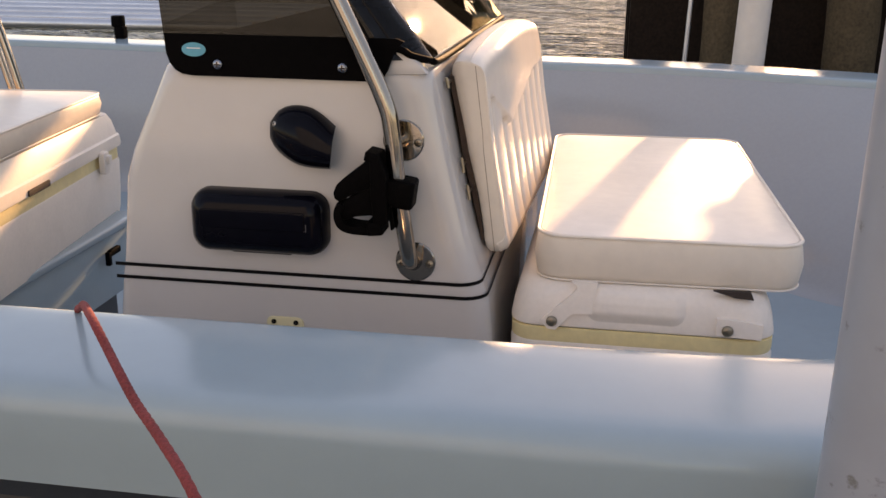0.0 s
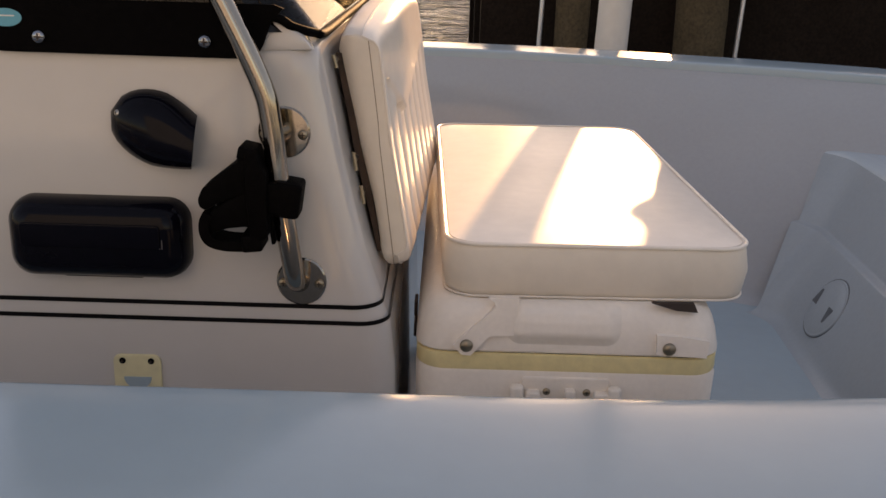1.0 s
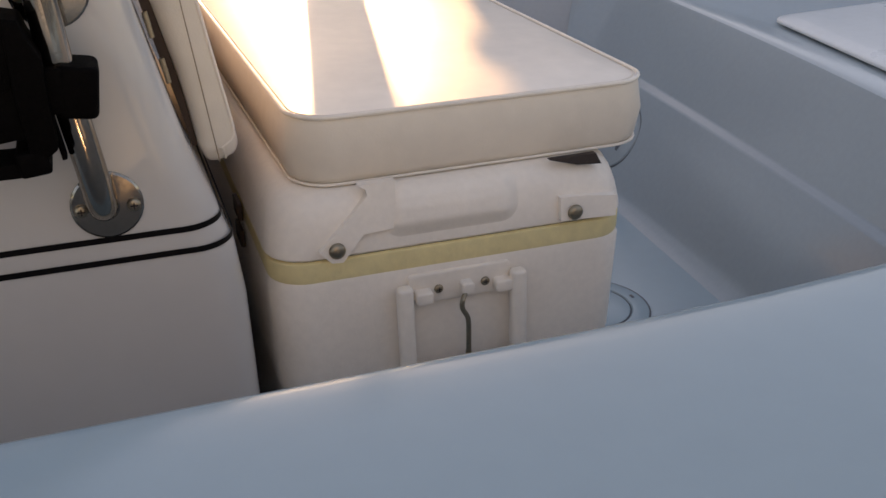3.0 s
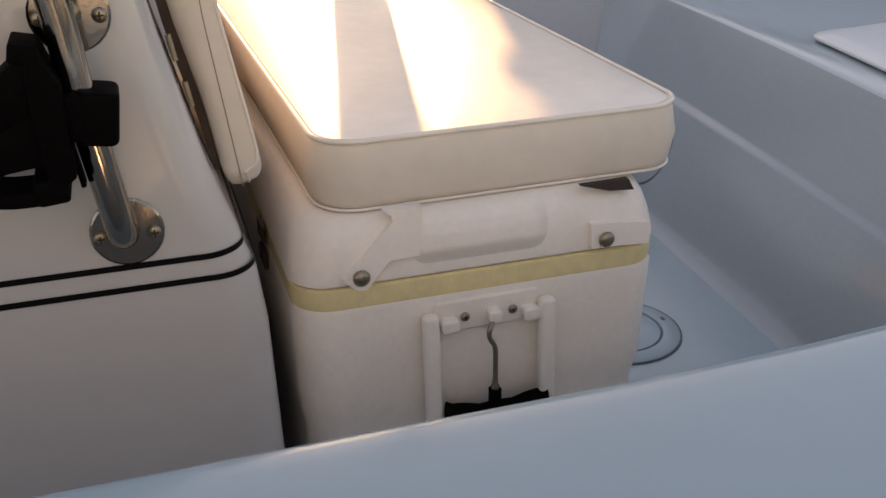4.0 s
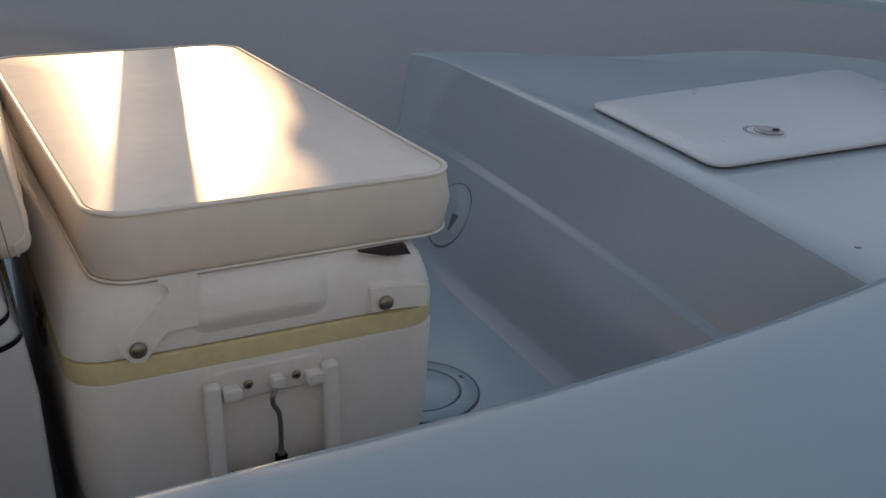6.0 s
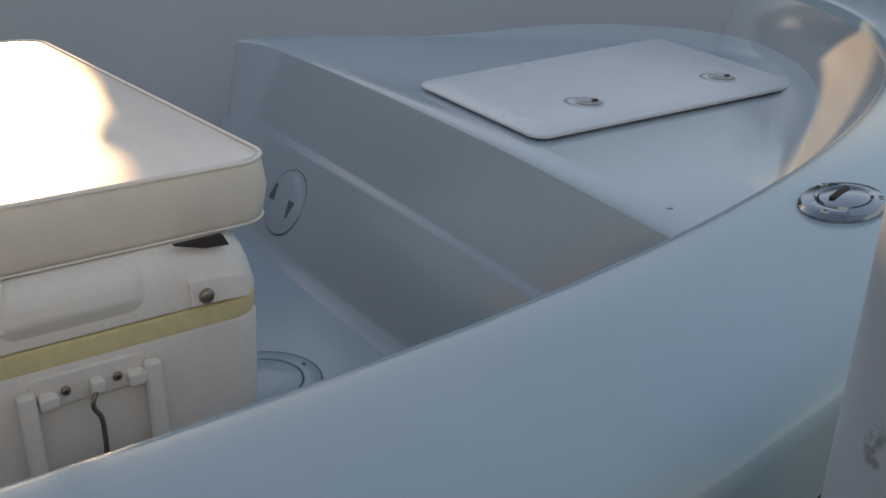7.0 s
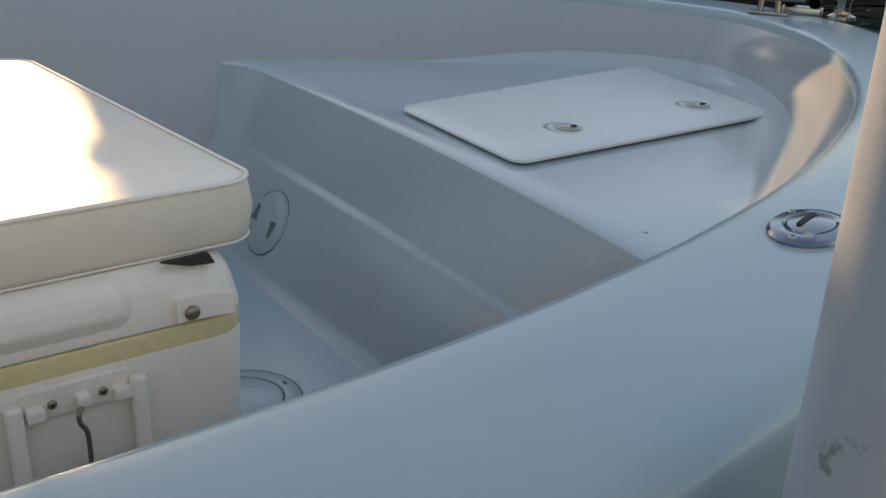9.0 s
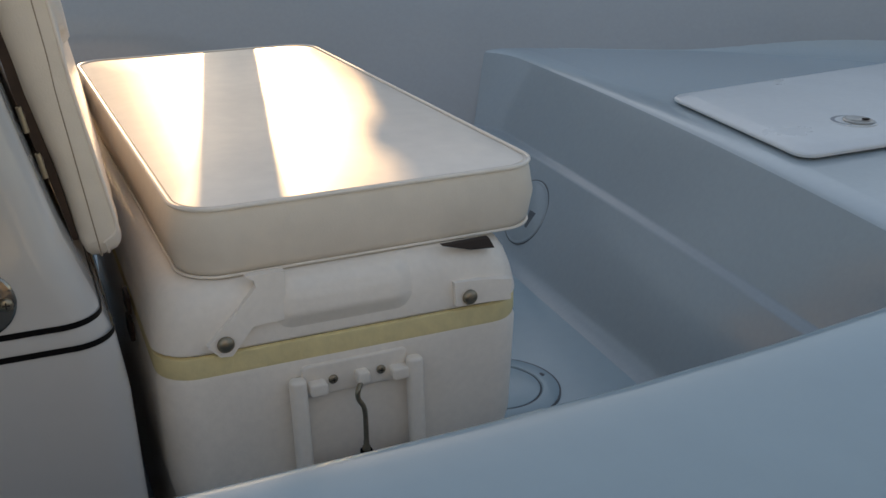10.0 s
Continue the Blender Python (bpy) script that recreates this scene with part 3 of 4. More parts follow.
# ---------- cushions ----------
def cushion_rings(w, d, h, r, puff, edge=0.012, n=7):
    """Rings of a box cushion with a slightly crowned top, about its centre, z from 0 to h."""
    out = []
    for i in range(4):
        a = radians(90 * i / 3)
        out.append((edge * (1 - math.sin(a)), edge * (1 - math.cos(a))))
    out.append((-puff, h / 2))
    for i in range(4):
        a = radians(90 - 90 * i / 3)
        out.append((edge * (1 - math.sin(a)), h - edge * (1 - math.cos(a))))
    return [[(x, y, z) for x, y in rounded_rect(w - 2 * i, d - 2 * i, r - i * 0.5, n)] for i, z in out]


def box_cushion(name, m, w, d, h, r, label, category):
    base = m.translation.copy()
    c = thing(name, base, label, category)
    rings = [[m @ Vector(p) for p in ring] for ring in cushion_rings(w, d, h, r, 0.004)]
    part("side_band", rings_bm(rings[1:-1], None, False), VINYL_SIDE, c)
    # crowned top and flat bottom
    for zz, nm, crown in ((h, "top_panel", 0.007), (0.0, "bottom_panel", 0.0)):
        bm = bmesh.new()
        edge_ring = rounded_rect(w - 0.0055, d - 0.0055, r - 0.002, 8)
        rr = []
        for f in (1.0, 0.97, 0.92, 0.84, 0.7, 0.5, 0.25):
            rr.append([m @ Vector((x * f, y * f, zz - (0.003 if zz else -0.003) + (crown * (1 - f ** 5) + 0.0015 * noise.noise(Vector((x * f * 9, y * f * 9, 3))) * (1 - f ** 8)) * (1 if zz else 0))) for x, y in edge_ring])
        rings_bm(rr, bm, False)
        bm.faces.new([v for v in bm.verts][-len(edge_ring):])
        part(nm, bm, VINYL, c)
    for zz, nm in ((h - 0.003, "top_piping"), (0.003, "bottom_piping")):
        loop = [m @ Vector((x, y, zz)) for x, y in rounded_rect(w - 0.002, d - 0.002, r, 8)]
        rings = []
        k = len(loop)
        for i, p in enumerate(loop):
            t = (loop[(i + 1) % k] - loop[i - 1]).normalized()
            up = Vector((0, 0, 1))
            o = t.cross(up)
            rings.append([p + (0.0026 if zz > h / 2 else 0.0017) * (o * math.cos(2 * math.pi * q / 8) + up * math.sin(2 * math.pi * q / 8)) for q in range(8)])
        bm = rings_bm(rings + [rings[0]], None, False)
        bmesh.ops.remove_doubles(bm, verts=bm.verts[:], dist=0.00005)
        part(nm, bm, VINYL, c, "welted vinyl piping")
    return c


seat_m = Matrix.Translation((0.226, 0.455, 0.452)) @ Matrix.Rotation(radians(1.5), 4, "Z")
box_cushion("seat_cushion", seat_m, 0.412, 0.845, 0.078, 0.045, "cream vinyl box cushion with piping on the cooler", "cushion")

# ---------- cooler under it ----------
cooler = thing("cooler", (0.195, 0.46, 0), "large white marine cooler with a yellowed lid seam", "cooler")
CX, CY, CL = 0.200, 0.465, 0.93


def cooler_ring(w, d, z, r=0.04):
    return [(CX + x, CY + y, z) for x, y in rounded_rect(w, d, r, 7)]


part("body", rings_bm([cooler_ring(0.381, CL - 0.03, 0.002), cooler_ring(0.393, CL - 0.018, 0.012), cooler_ring(0.395, CL - 0.016, 0.205), cooler_ring(0.401, CL - 0.010, 0.222),
                       cooler_ring(0.405, CL - 0.006, 0.235), cooler_ring(0.411, CL, 0.355), cooler_ring(0.405, CL - 0.006, 0.362)]), COOLER_WHITE, cooler)
part("lid_seam", rings_bm([cooler_ring(0.407, CL - 0.004, 0.360), cooler_ring(0.409, CL - 0.002, 0.364), cooler_ring(0.409, CL - 0.002, 0.3825), cooler_ring(0.404, CL - 0.007, 0.3840)]), FOAM_YELLOW, cooler, "yellowed foam seam")
part("lid_gap", rings_bm([cooler_ring(0.401, CL - 0.010, 0.380), cooler_ring(0.401, CL - 0.010, 0.390)]), BOARD, cooler, "dark joint under the lid")
part("lid", rings_bm([cooler_ring(0.395, CL - 0.018, 0.3853), cooler_ring(0.407, CL - 0.006, 0.3855), cooler_ring(0.411, CL - 0.002, 0.3880), cooler_ring(0.411, CL - 0.002, 0.394, 0.042), cooler_ring(0.404, CL - 0.008, 0.416, 0.046), cooler_ring(0.396, CL - 0.015, 0.431, 0.050), cooler_ring(0.384, CL - 0.026, 0.442, 0.052), cooler_ring(0.366, CL - 0.042, 0.449, 0.05), cooler_ring(0.34, CL - 0.06, 0.452)]), COOLER_WHITE, cooler)
YF = CY - CL / 2      # near end face
LID_LEAN = ((0.388, 0.001), (0.394, 0.001), (0.416, 0.004), (0.431, 0.0075), (0.442, 0.013), (0.449, 0.021), (0.453, 0.032))     # height, set-back of the lid's end


def lid_back(z):
    for (z0, b0), (z1, b1) in zip(LID_LEAN, LID_LEAN[1:]):
        if z <= z1:
            return b0 + (b1 - b0) * (z - z0) / (z1 - z0)
    return LID_LEAN[-1][1]


rings = []
for j in range(25):
    z = 0.3925 + 0.060 * j / 24
    row = []
    for i in range(45):
        x = 0.109 + 0.164 * i / 44
        e = min(x - 0.109, 0.273 - x)
        f = math.hypot(max(0.0, 0.026 - e), max(0.0, 0.026 - (z - 0.3925)))       # rounded lower corners
        row.append((x, YF + lid_back(z) + 0.0015 - 0.0105 * smooth(0.0, 1.0, 1 - f / 0.026), z))
    rings.append(row)
part("lid_panel", rings_bm(rings, None, False, False), COOLER_WHITE, cooler, "raised moulded panel in the lid's end")
# carrying handle
m = Matrix.Translation((0.197, YF + 0.003, 0.335)) @ TO_SIDE
plate = part("handle_bracket", slab(0.118, 0.036, 0.007, 0.005, 0.002, 3, m), COOLER_WHITE, cooler)
for x in (0.172, 0.226):
    screw("rivet", (x, YF - 0.004, 0.333), (0, -1, 0), 0.0052, plate, BRASS_DULL)
for sx in (-1, 1):
    bm = slab(0.020, 0.014, 0.018, 0.004, 0.002, 3, Matrix.Translation((0.199 + sx * 0.046, YF + 0.001, 0.329)) @ TO_SIDE)
    part("pivot", bm, COOLER_WHITE, cooler)
    bm = slab(0.018, 0.016, 0.150, 0.006, 0.004, 4, Matrix.Translation((0.1995 + sx * (0.0645 if sx < 0 else 0.066), YF - 0.012, 0.195)) @ Matrix.Rotation(radians(-1.5), 4, "Y"))
    part("handle_arm", bm, COOLER_WHITE, cooler)
gx0, gx1 = 0.149, 0.264
rings = []
for i in range(19):
    s = i / 18
    x = gx0 + (gx1 - gx0) * s
    up = 0.0022 * abs(math.sin(3 * math.pi * s)) + (0.004 if s < 0.04 or s > 0.96 else 0)
    rings.append([(x, YF - 0.014 + 0.013 * math.cos(a), 0.2135 - 0.008 * math.sin(math.pi * s) + (0.0185 + up if math.sin(a) > 0 else 0.0185) * math.sin(a)) for a in [2 * math.pi * k / 16 for k in range(16)]])
grip = part("grip", rings_bm(rings), BLACK_MATT, cooler, "black rubber grip with a plain white oval")
m = Matrix.Translation((0.206, YF - 0.0266, 0.2060)) @ TO_SIDE
part("oval", lathe([(0.0215, 0), (0.0215, 0.0012), (0.0001, 0.0012)], 24, m @ Matrix.Diagonal((1, 0.42, 1, 1))), DECAL_WHITE, grip)
part("oval_bar", slab(0.030, 0.0075, 0.0006, 0.002, 0.0002, 2, m @ Matrix.Translation((0, 0, 0.0013)), None, 1), BLACK_MATT, grip)
for dx in (-0.042, -0.030, 0.030, 0.042):
    m = Matrix.Translation((0.206 + dx * 1.05, YF - 0.0264, 0.2060 + 3.0 * dx * dx)) @ TO_SIDE
    part("dot", lathe([(0.0042, 0), (0.0042, 0.001), (0.0001, 0.001)], 14, m), DECAL_WHITE, grip)
# tie-down hook hanging over the handle
hook = thing("tie_down_hook", (0.2, YF - 0.02, 0.25), "thin steel tie-down hook hanging from the cooler handle", "hook")
part("wire", tube(smooth_path([(0.201, YF - 0.012, 0.328), (0.194, YF - 0.020, 0.322), (0.194, YF - 0.020, 0.312), (0.200, YF - 0.020, 0.300), (0.202, YF - 0.018, 0.280), (0.202, YF - 0.018, 0.238)], 6), 0.0028, 8), BRASS_DULL, hook)
part("swivel", lathe([(0.0030, 0.0), (0.0046, 0.002), (0.0046, 0.007), (0.0032, 0.009), (0.0032, 0.014)], 14, Matrix.Translation((0.202, YF - 0.018, 0.243))), BRASS_DULL, hook, "tarnished brass swivel")
part("eye_lug", slab(0.014, 0.014, 0.014, 0.003, 0.002, 3, Matrix.Translation((0.203, YF - 0.002, 0.332)) @ TO_SIDE), COOLER_WHITE, hook)
part("cord_end", slab(0.013, 0.012, 0.03, 0.003, 0.001, 2, Matrix.Translation((0.202, YF - 0.018, 0.216))), BLACK_MATT, hook)
# snapped cushion straps
for x, z, pts in ((0.062, 0.398, [(0.044, 0.397), (0.056, 0.3845), (0.068, 0.3835), (0.078, 0.394), (0.092, 0.4095), (0.124, 0.411), (0.128, 0.435), (0.130, 0.460), (0.090, 0.460), (0.098, 0.4545), (0.099, 0.4485), (0.094, 0.4425)]),
                  (0.330, 0.401, [(0.314, 0.392), (0.345, 0.391), (0.381, 0.389), (0.383, 0.412), (0.345, 0.417), (0.314, 0.418)])):
    st = thing("cushion_strap", (x, YF - 0.002, z), "white vinyl cushion strap with a metal snap", "strap", "cushion straps")
    rings = []
    for lift in (-0.010, 0.0):
        rings.append([(px, YF + max(0, pz - 0.395) * 0.19 - lift - (0.0072 if px < 0.075 or px > 0.3 else 0.0050), pz) for px, pz in pts])
    part("tab", rings_bm(rings), COOLER_WHITE, st)
    m = Matrix.Translation((x, YF - 0.0076, z)) @ TO_SIDE
    part("snap", lathe([(0.0088, 0), (0.0088, 0.0015), (0.007, 0.004), (0.004, 0.0055), (0.0001, 0.006)], 20, m), BRASS_DULL, st, "tarnished metal snap")
bm = rings_bm([[(0.306, YF + d, 0.4575), (0.362, YF + d, 0.4585), (0.367, YF + d - 0.004, 0.4475), (0.338, YF + d - 0.004, 0.4495)] for d in (0.012, 0.020)])
part("lid_notch", bm, DARK_HOLE, cooler, "dark notch in the lid")

for z in (0.378, 0.345):
    hm = Matrix.Translation((CX - 0.2075, 0.188, z)) @ Matrix.Rotation(radians(-90), 4, "Y")
    part("lid_hinge", slab(0.022, 0.040, 0.005, 0.003, 0.0015, 3, hm), BOARD, cooler, "rust-brown lid hinge leaf")
# ---------- backrest ----------
back = thing("backrest", (-0.04, 0.45, 0.46), "cream vinyl backrest cushion with pleated front leaning on the console", "backrest")
BY0, BY1 = 0.060, 0.760
BZ0, BZ1 = 0.479, 0.807


def back_x(z):
    """x of the backrest's rear skin at its near end, just clear of the console."""
    return -0.0495 - 0.225 * (z - BZ0) + 0.065 * max(0.0, z - 0.648) - 0.006 * (1 - smooth(0.47, 0.58, z)) - 0.004 * smooth(0.66, 0.78, z)


def back_rim(y, z):
    """x of the front piping."""
    return -0.011 - 0.178 * (z - 0.455) + 0.05 * max(0.0, z - 0.65) + 0.040 * (y - BY0)


def back_surface(y, z, front):
    """x of the backrest's front or rear skin."""
    if not front:
        return back_x(z) + 0.0645 * (y - BY0)
    s = (y - BY0) / (BY1 - BY0)
    v = (z - BZ0) / (BZ1 - BZ0)
    bulge = 0.002 + 0.002 * (1 - abs(2 * s - 1) ** 6) * (0.6 + 0.4 * math.sin(math.pi * min(1, max(0, v))))
    return back_rim(y, z) + bulge


def back_top(y):
    s = (y - BY0) / (BY1 - BY0)
    return BZ1 + 0.024 * (1 - (2 * s - 1) ** 2) - 0.014 - 0.03 * max(0.0, (abs(2 * s - 1) - 0.9) / 0.1) ** 2 * (1 if s > 0.5 else 0.15)


def panel_edge(s):
    """Height of the headrest panel's pointed lower edge across the backrest."""
    if s < 0.226:
        return 0.750 - 0.083 * s / 0.226
    return 0.667 + 0.050 * min(1.0, (s - 0.226) / 0.45)


NY, NZ = 150, 90
rows_f, rows_b = [], []
for j in range(NZ + 1):
    v = j / NZ
    rf, rb = [], []
    for i in range(NY + 1):
        s = i / NY
        y = BY0 + (BY1 - BY0) * s
        top = back_top(y)
        corner = min(1.0, min(s, 1 - s) * (BY1 - BY0) / 0.035)
        lo = BZ0 + 0.02 * (1 - math.sqrt(max(0, 1 - (1 - corner) ** 2)))
        z = lo + (top - lo) * v
        xf = back_surface(y, z, True)
        edge = panel_edge(s)
        inner = 0.03 < s < 0.97
        if z < edge and inner:
            groove = 0.5 + 0.5 * math.cos(2 * math.pi * (s - 0.06) / 0.88 * 7)
            xf -= (0.011 * groove ** 11 + 0.003 * groove) * min(1.0, (z - BZ0) / 0.05)
        elif inner:
            lift = min(1.0, (z - edge) / 0.005)
            xf += 0.007 * lift * min(1.0, (min(s, 1 - s) - 0.03) / 0.16) + 0.001 * math.sin(math.pi * s) * lift
        rim = min(1.0, min(v, 1 - v) / 0.06)
        rim2 = min(1.0, min(s, 1 - s) / 0.02)
        soft = math.sqrt(max(0, 1 - (1 - rim) ** 2)) * (0.5 + 0.5 * math.sqrt(max(0, 1 - (1 - rim2) ** 2)))
        xb = back_surface(y, z, False)
        ease = 1 - min(1.0, min(z - lo, top - z) / 0.022)
        round_off = 0.62 + 0.38 * math.sqrt(max(0, 1 - ease ** 2))
        rf.append(Vector((xb + (back_rim(y, z) + (xf - back_rim(y, z)) * soft - xb) * round_off, y, z)))
        rb.append(Vector((xb, y, z)))
    rows_f.append(rf)
    rows_b.append(rb)
bm = bmesh.new()
vf = [[bm.verts.new(p) for p in r] for r in rows_f]
for j in range(NZ):
    for i in range(NY):
        bm.faces.new((vf[j][i], vf[j][i + 1], vf[j + 1][i + 1], vf[j + 1][i]))
part("front_panel", bm, VINYL, back, "pleated vinyl front with a smooth headrest panel", 60)
edge_f = rows_f[0] + [r[-1] for r in rows_f[1:-1]] + rows_f[-1][::-1] + [r[0] for r in rows_f[1:-1]][::-1]
edge_b = rows_b[0] + [r[-1] for r in rows_b[1:-1]] + rows_b[-1][::-1] + [r[0] for r in rows_b[1:-1]][::-1]
mid_y, mid_z = (BY0 + BY1) / 2, (BZ0 + BZ1) / 2


def tucked(p, d):
    """A point drawn in from the backrest's outline by about d."""
    y = p.y + d * max(-1.0, min(1.0, (mid_y - p.y) / 0.30))
    z = p.z + d * max(-1.0, min(1.0, (mid_z - p.z) / 0.13))
    return Vector((p.x, y, z))


band_rings = []
for f, d in ((0.0, 0.0), (0.3, -0.0015), (0.62, -0.001), (0.80, 0.002), (0.92, 0.008), (1.0, 0.018)):
    band_rings.append([tucked(a.lerp(b, f), d) for a, b in zip(edge_f, edge_b)])
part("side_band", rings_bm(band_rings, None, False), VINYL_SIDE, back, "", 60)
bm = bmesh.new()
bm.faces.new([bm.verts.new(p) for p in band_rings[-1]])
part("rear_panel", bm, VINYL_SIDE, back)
pts = edge_f[::2]
part("front_piping", tube(pts + [pts[0]], 0.0018, 8), VINYL, back, "welted vinyl piping")
# board thickness also stands in for the dark of the shaded gap
zs = [0.500 + 0.0295 * k for k in range(10)]
rings = []
for z in zs:
    rings.append([(back_x(z) + 0.0645 * (y - BY0) - d, y, z) for y, d in ((BY0 + 0.012, -0.0015), (BY1 - 0.02, -0.0015), (BY1 - 0.02, 0.0035 + 0.005 * smooth(0.49, 0.60, z)), (BY0 + 0.012, 0.0035 + 0.005 * smooth(0.49, 0.60, z)))])
part("backing_board", rings_bm(rings), BOARD, back, "dark brown board, also standing for the shaded gap behind the backrest")
seam = []
for k in range(26):
    z = BZ0 + 0.006 + (BZ1 - BZ0 - 0.03) * k / 25
    seam.append(Vector((back_rim(BY0, z) - 0.012 - 0.05 * max(0.0, 0.68 - z), BY0 - 0.0012, z)))
part("side_seam", tube(seam, 0.0007, 6), SEAM, back, "brown stitched welt down the side band")
for z, h in ((0.586, 0.012), (0.630, 0.012), (0.758, 0.008)):
    hx = back_x(z) - 0.008
    part("hinge", tube([(hx + 0.003, 0.045, z - h), (hx - 0.001, 0.045, z + h)], 0.0026, 10), BRASS_DULL, back, "tarnished mounting stud")
    part("mount", tube([(hx + 0.001, 0.045, z), (hx + 0.001, 0.085, z)], 0.0028, 10), STEEL_DULL, back)

# ---------- aft seat: cushion on a cooler on a locker ----------
AFT = Matrix.Translation((-1.103, 0.60, 0)) @ Matrix.Rotation(radians(7), 4, "Z")   # the aft seat sits slightly askew
TO_BOW = Matrix.Rotation(radians(90), 4, "Y") @ Matrix.Rotation(radians(90), 4, "Z")
box_cushion("aft_cushion", AFT @ Matrix.Translation((-0.325, -0.115, 0.528)), 0.62, 0.86, 0.058, 0.05, "cream vinyl seat cushion on the aft cooler", "cushion")
aft = thing("aft_cooler", (-1.42, 0.46, 0.265), "white cooler with yellowed seam under the aft cushion", "cooler")


def aft_ring(w, d, z, r=0.03):
    return [AFT @ Vector((-0.322 + x, -0.10 + y, z)) for x, y in rounded_rect(w, d, r, 5)]


part("body", rings_bm([aft_ring(0.622, 0.90, 0.2562), aft_ring(0.630, 0.912, 0.275), aft_ring(0.636, 0.92, 0.33), aft_ring(0.64, 0.925, 0.399), aft_ring(0.636, 0.92, 0.406)]), COOLER_WHITE, aft)
part("lid_seam", rings_bm([aft_ring(0.635, 0.920, 0.402), aft_ring(0.635, 0.920, 0.438)]), FOAM_YELLOW, aft, "yellowed foam seam")
part("lid", rings_bm([aft_ring(0.640, 0.926, 0.435), aft_ring(0.650, 0.936, 0.438), aft_ring(0.652, 0.938, 0.446), aft_ring(0.648, 0.934, 0.466), aft_ring(0.638, 0.924, 0.470), aft_ring(0.622, 0.91, 0.505), aft_ring(0.605, 0.89, 0.523), aft_ring(0.58, 0.86, 0.529)]), COOLER_WHITE, aft)
part("lid_slot", slab(0.105, 0.014, 0.004, 0.003, 0.001, 2, AFT @ Matrix.Translation((0.0035, -0.155, 0.444)) @ TO_BOW), DARK_HOLE, aft)
part("latch", slab(0.034, 0.056, 0.016, 0.006, 0.003, 3, AFT @ Matrix.Translation((0.002, 0.205, 0.420)) @ TO_BOW), COOLER_WHITE, aft, "white plastic lid latch")
part("latch_tongue", slab(0.020, 0.022, 0.012, 0.004, 0.002, 3, AFT @ Matrix.Translation((0.014, 0.209, 0.428)) @ TO_BOW), COOLER_WHITE, aft)
locker = thing("aft_locker", (-1.42, 0.42, 0), "white fibreglass locker under the aft cooler", "locker")
part("top", slab(0.70, 0.94, 0.022, 0.02, 0.008, 4, Matrix.Translation((-1.436, 0.44, 0.245))), GELCOAT, locker)
part("body", slab(0.66, 0.90, 0.165, 0.02, 0.004, 4, Matrix.Translation((-1.426, 0.44, 0.082))), GELCOAT, locker, "grey locker side")
# toe kick coloured dark for the shade under the locker
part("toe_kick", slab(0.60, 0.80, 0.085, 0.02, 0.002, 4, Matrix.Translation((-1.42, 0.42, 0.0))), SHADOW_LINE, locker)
part("latch", slab(0.05, 0.016, 0.012, 0.003, 0.002, 2, Matrix.Translation((-1.088, 0.745, 0.208)) @ Matrix.Rotation(radians(90), 4, "Y") @ Matrix.Rotation(radians(90), 4, "Z")), BLACK_MATT, locker, "black latch")
part("latch_hasp", slab(0.014, 0.035, 0.012, 0.003, 0.002, 2, Matrix.Translation((-1.088, 0.715, 0.196)) @ Matrix.Rotation(radians(90), 4, "Y") @ Matrix.Rotation(radians(90), 4, "Z")), BLACK_MATT, locker)
aft_rail = thing("aft_rail", (-1.5, 0.75, 0.5), "bent stainless rail behind the aft seat", "rail")
part("tube", tube(smooth_path([(-1.372, 0.95, 0.27), (-1.392, 0.95, 0.45), (-1.423, 0.95, 0.592), (-1.457, 0.95, 0.726), (-1.54, 0.95, 1.02)], 6), 0.011, 14), STEEL, aft_rail)
part("stay", tube(smooth_path([(-1.410, 0.97, 0.27), (-1.428, 0.97, 0.45), (-1.462, 0.97, 0.592), (-1.498, 0.97, 0.726), (-1.58, 0.97, 1.02)], 6), 0.009, 12), STEEL, aft_rail)

# ---------- foredeck fittings ----------
hatch = thing("deck_hatch", (1.5, 0.55, DECK_Z), "white deck hatch lid with two chrome latches", "hatch")
HATCH_CORNERS = [Vector(p) for p in ((1.088, 0.306), (1.876, 0.320), (2.018, 0.868), (1.150, 0.768))]   # a slightly skewed lid


def on_hatch(x, y, z):
    """A point of a 0.78 x 0.47 panel laid into the hatch's four corners."""
    u, v = x / 0.78 + 0.5, y / 0.47 + 0.5
    a, b, c, d = HATCH_CORNERS
    p = a.lerp(b, u).lerp(d.lerp(c, u), v)
    return Vector((p.x, p.y, DECK_Z + z))


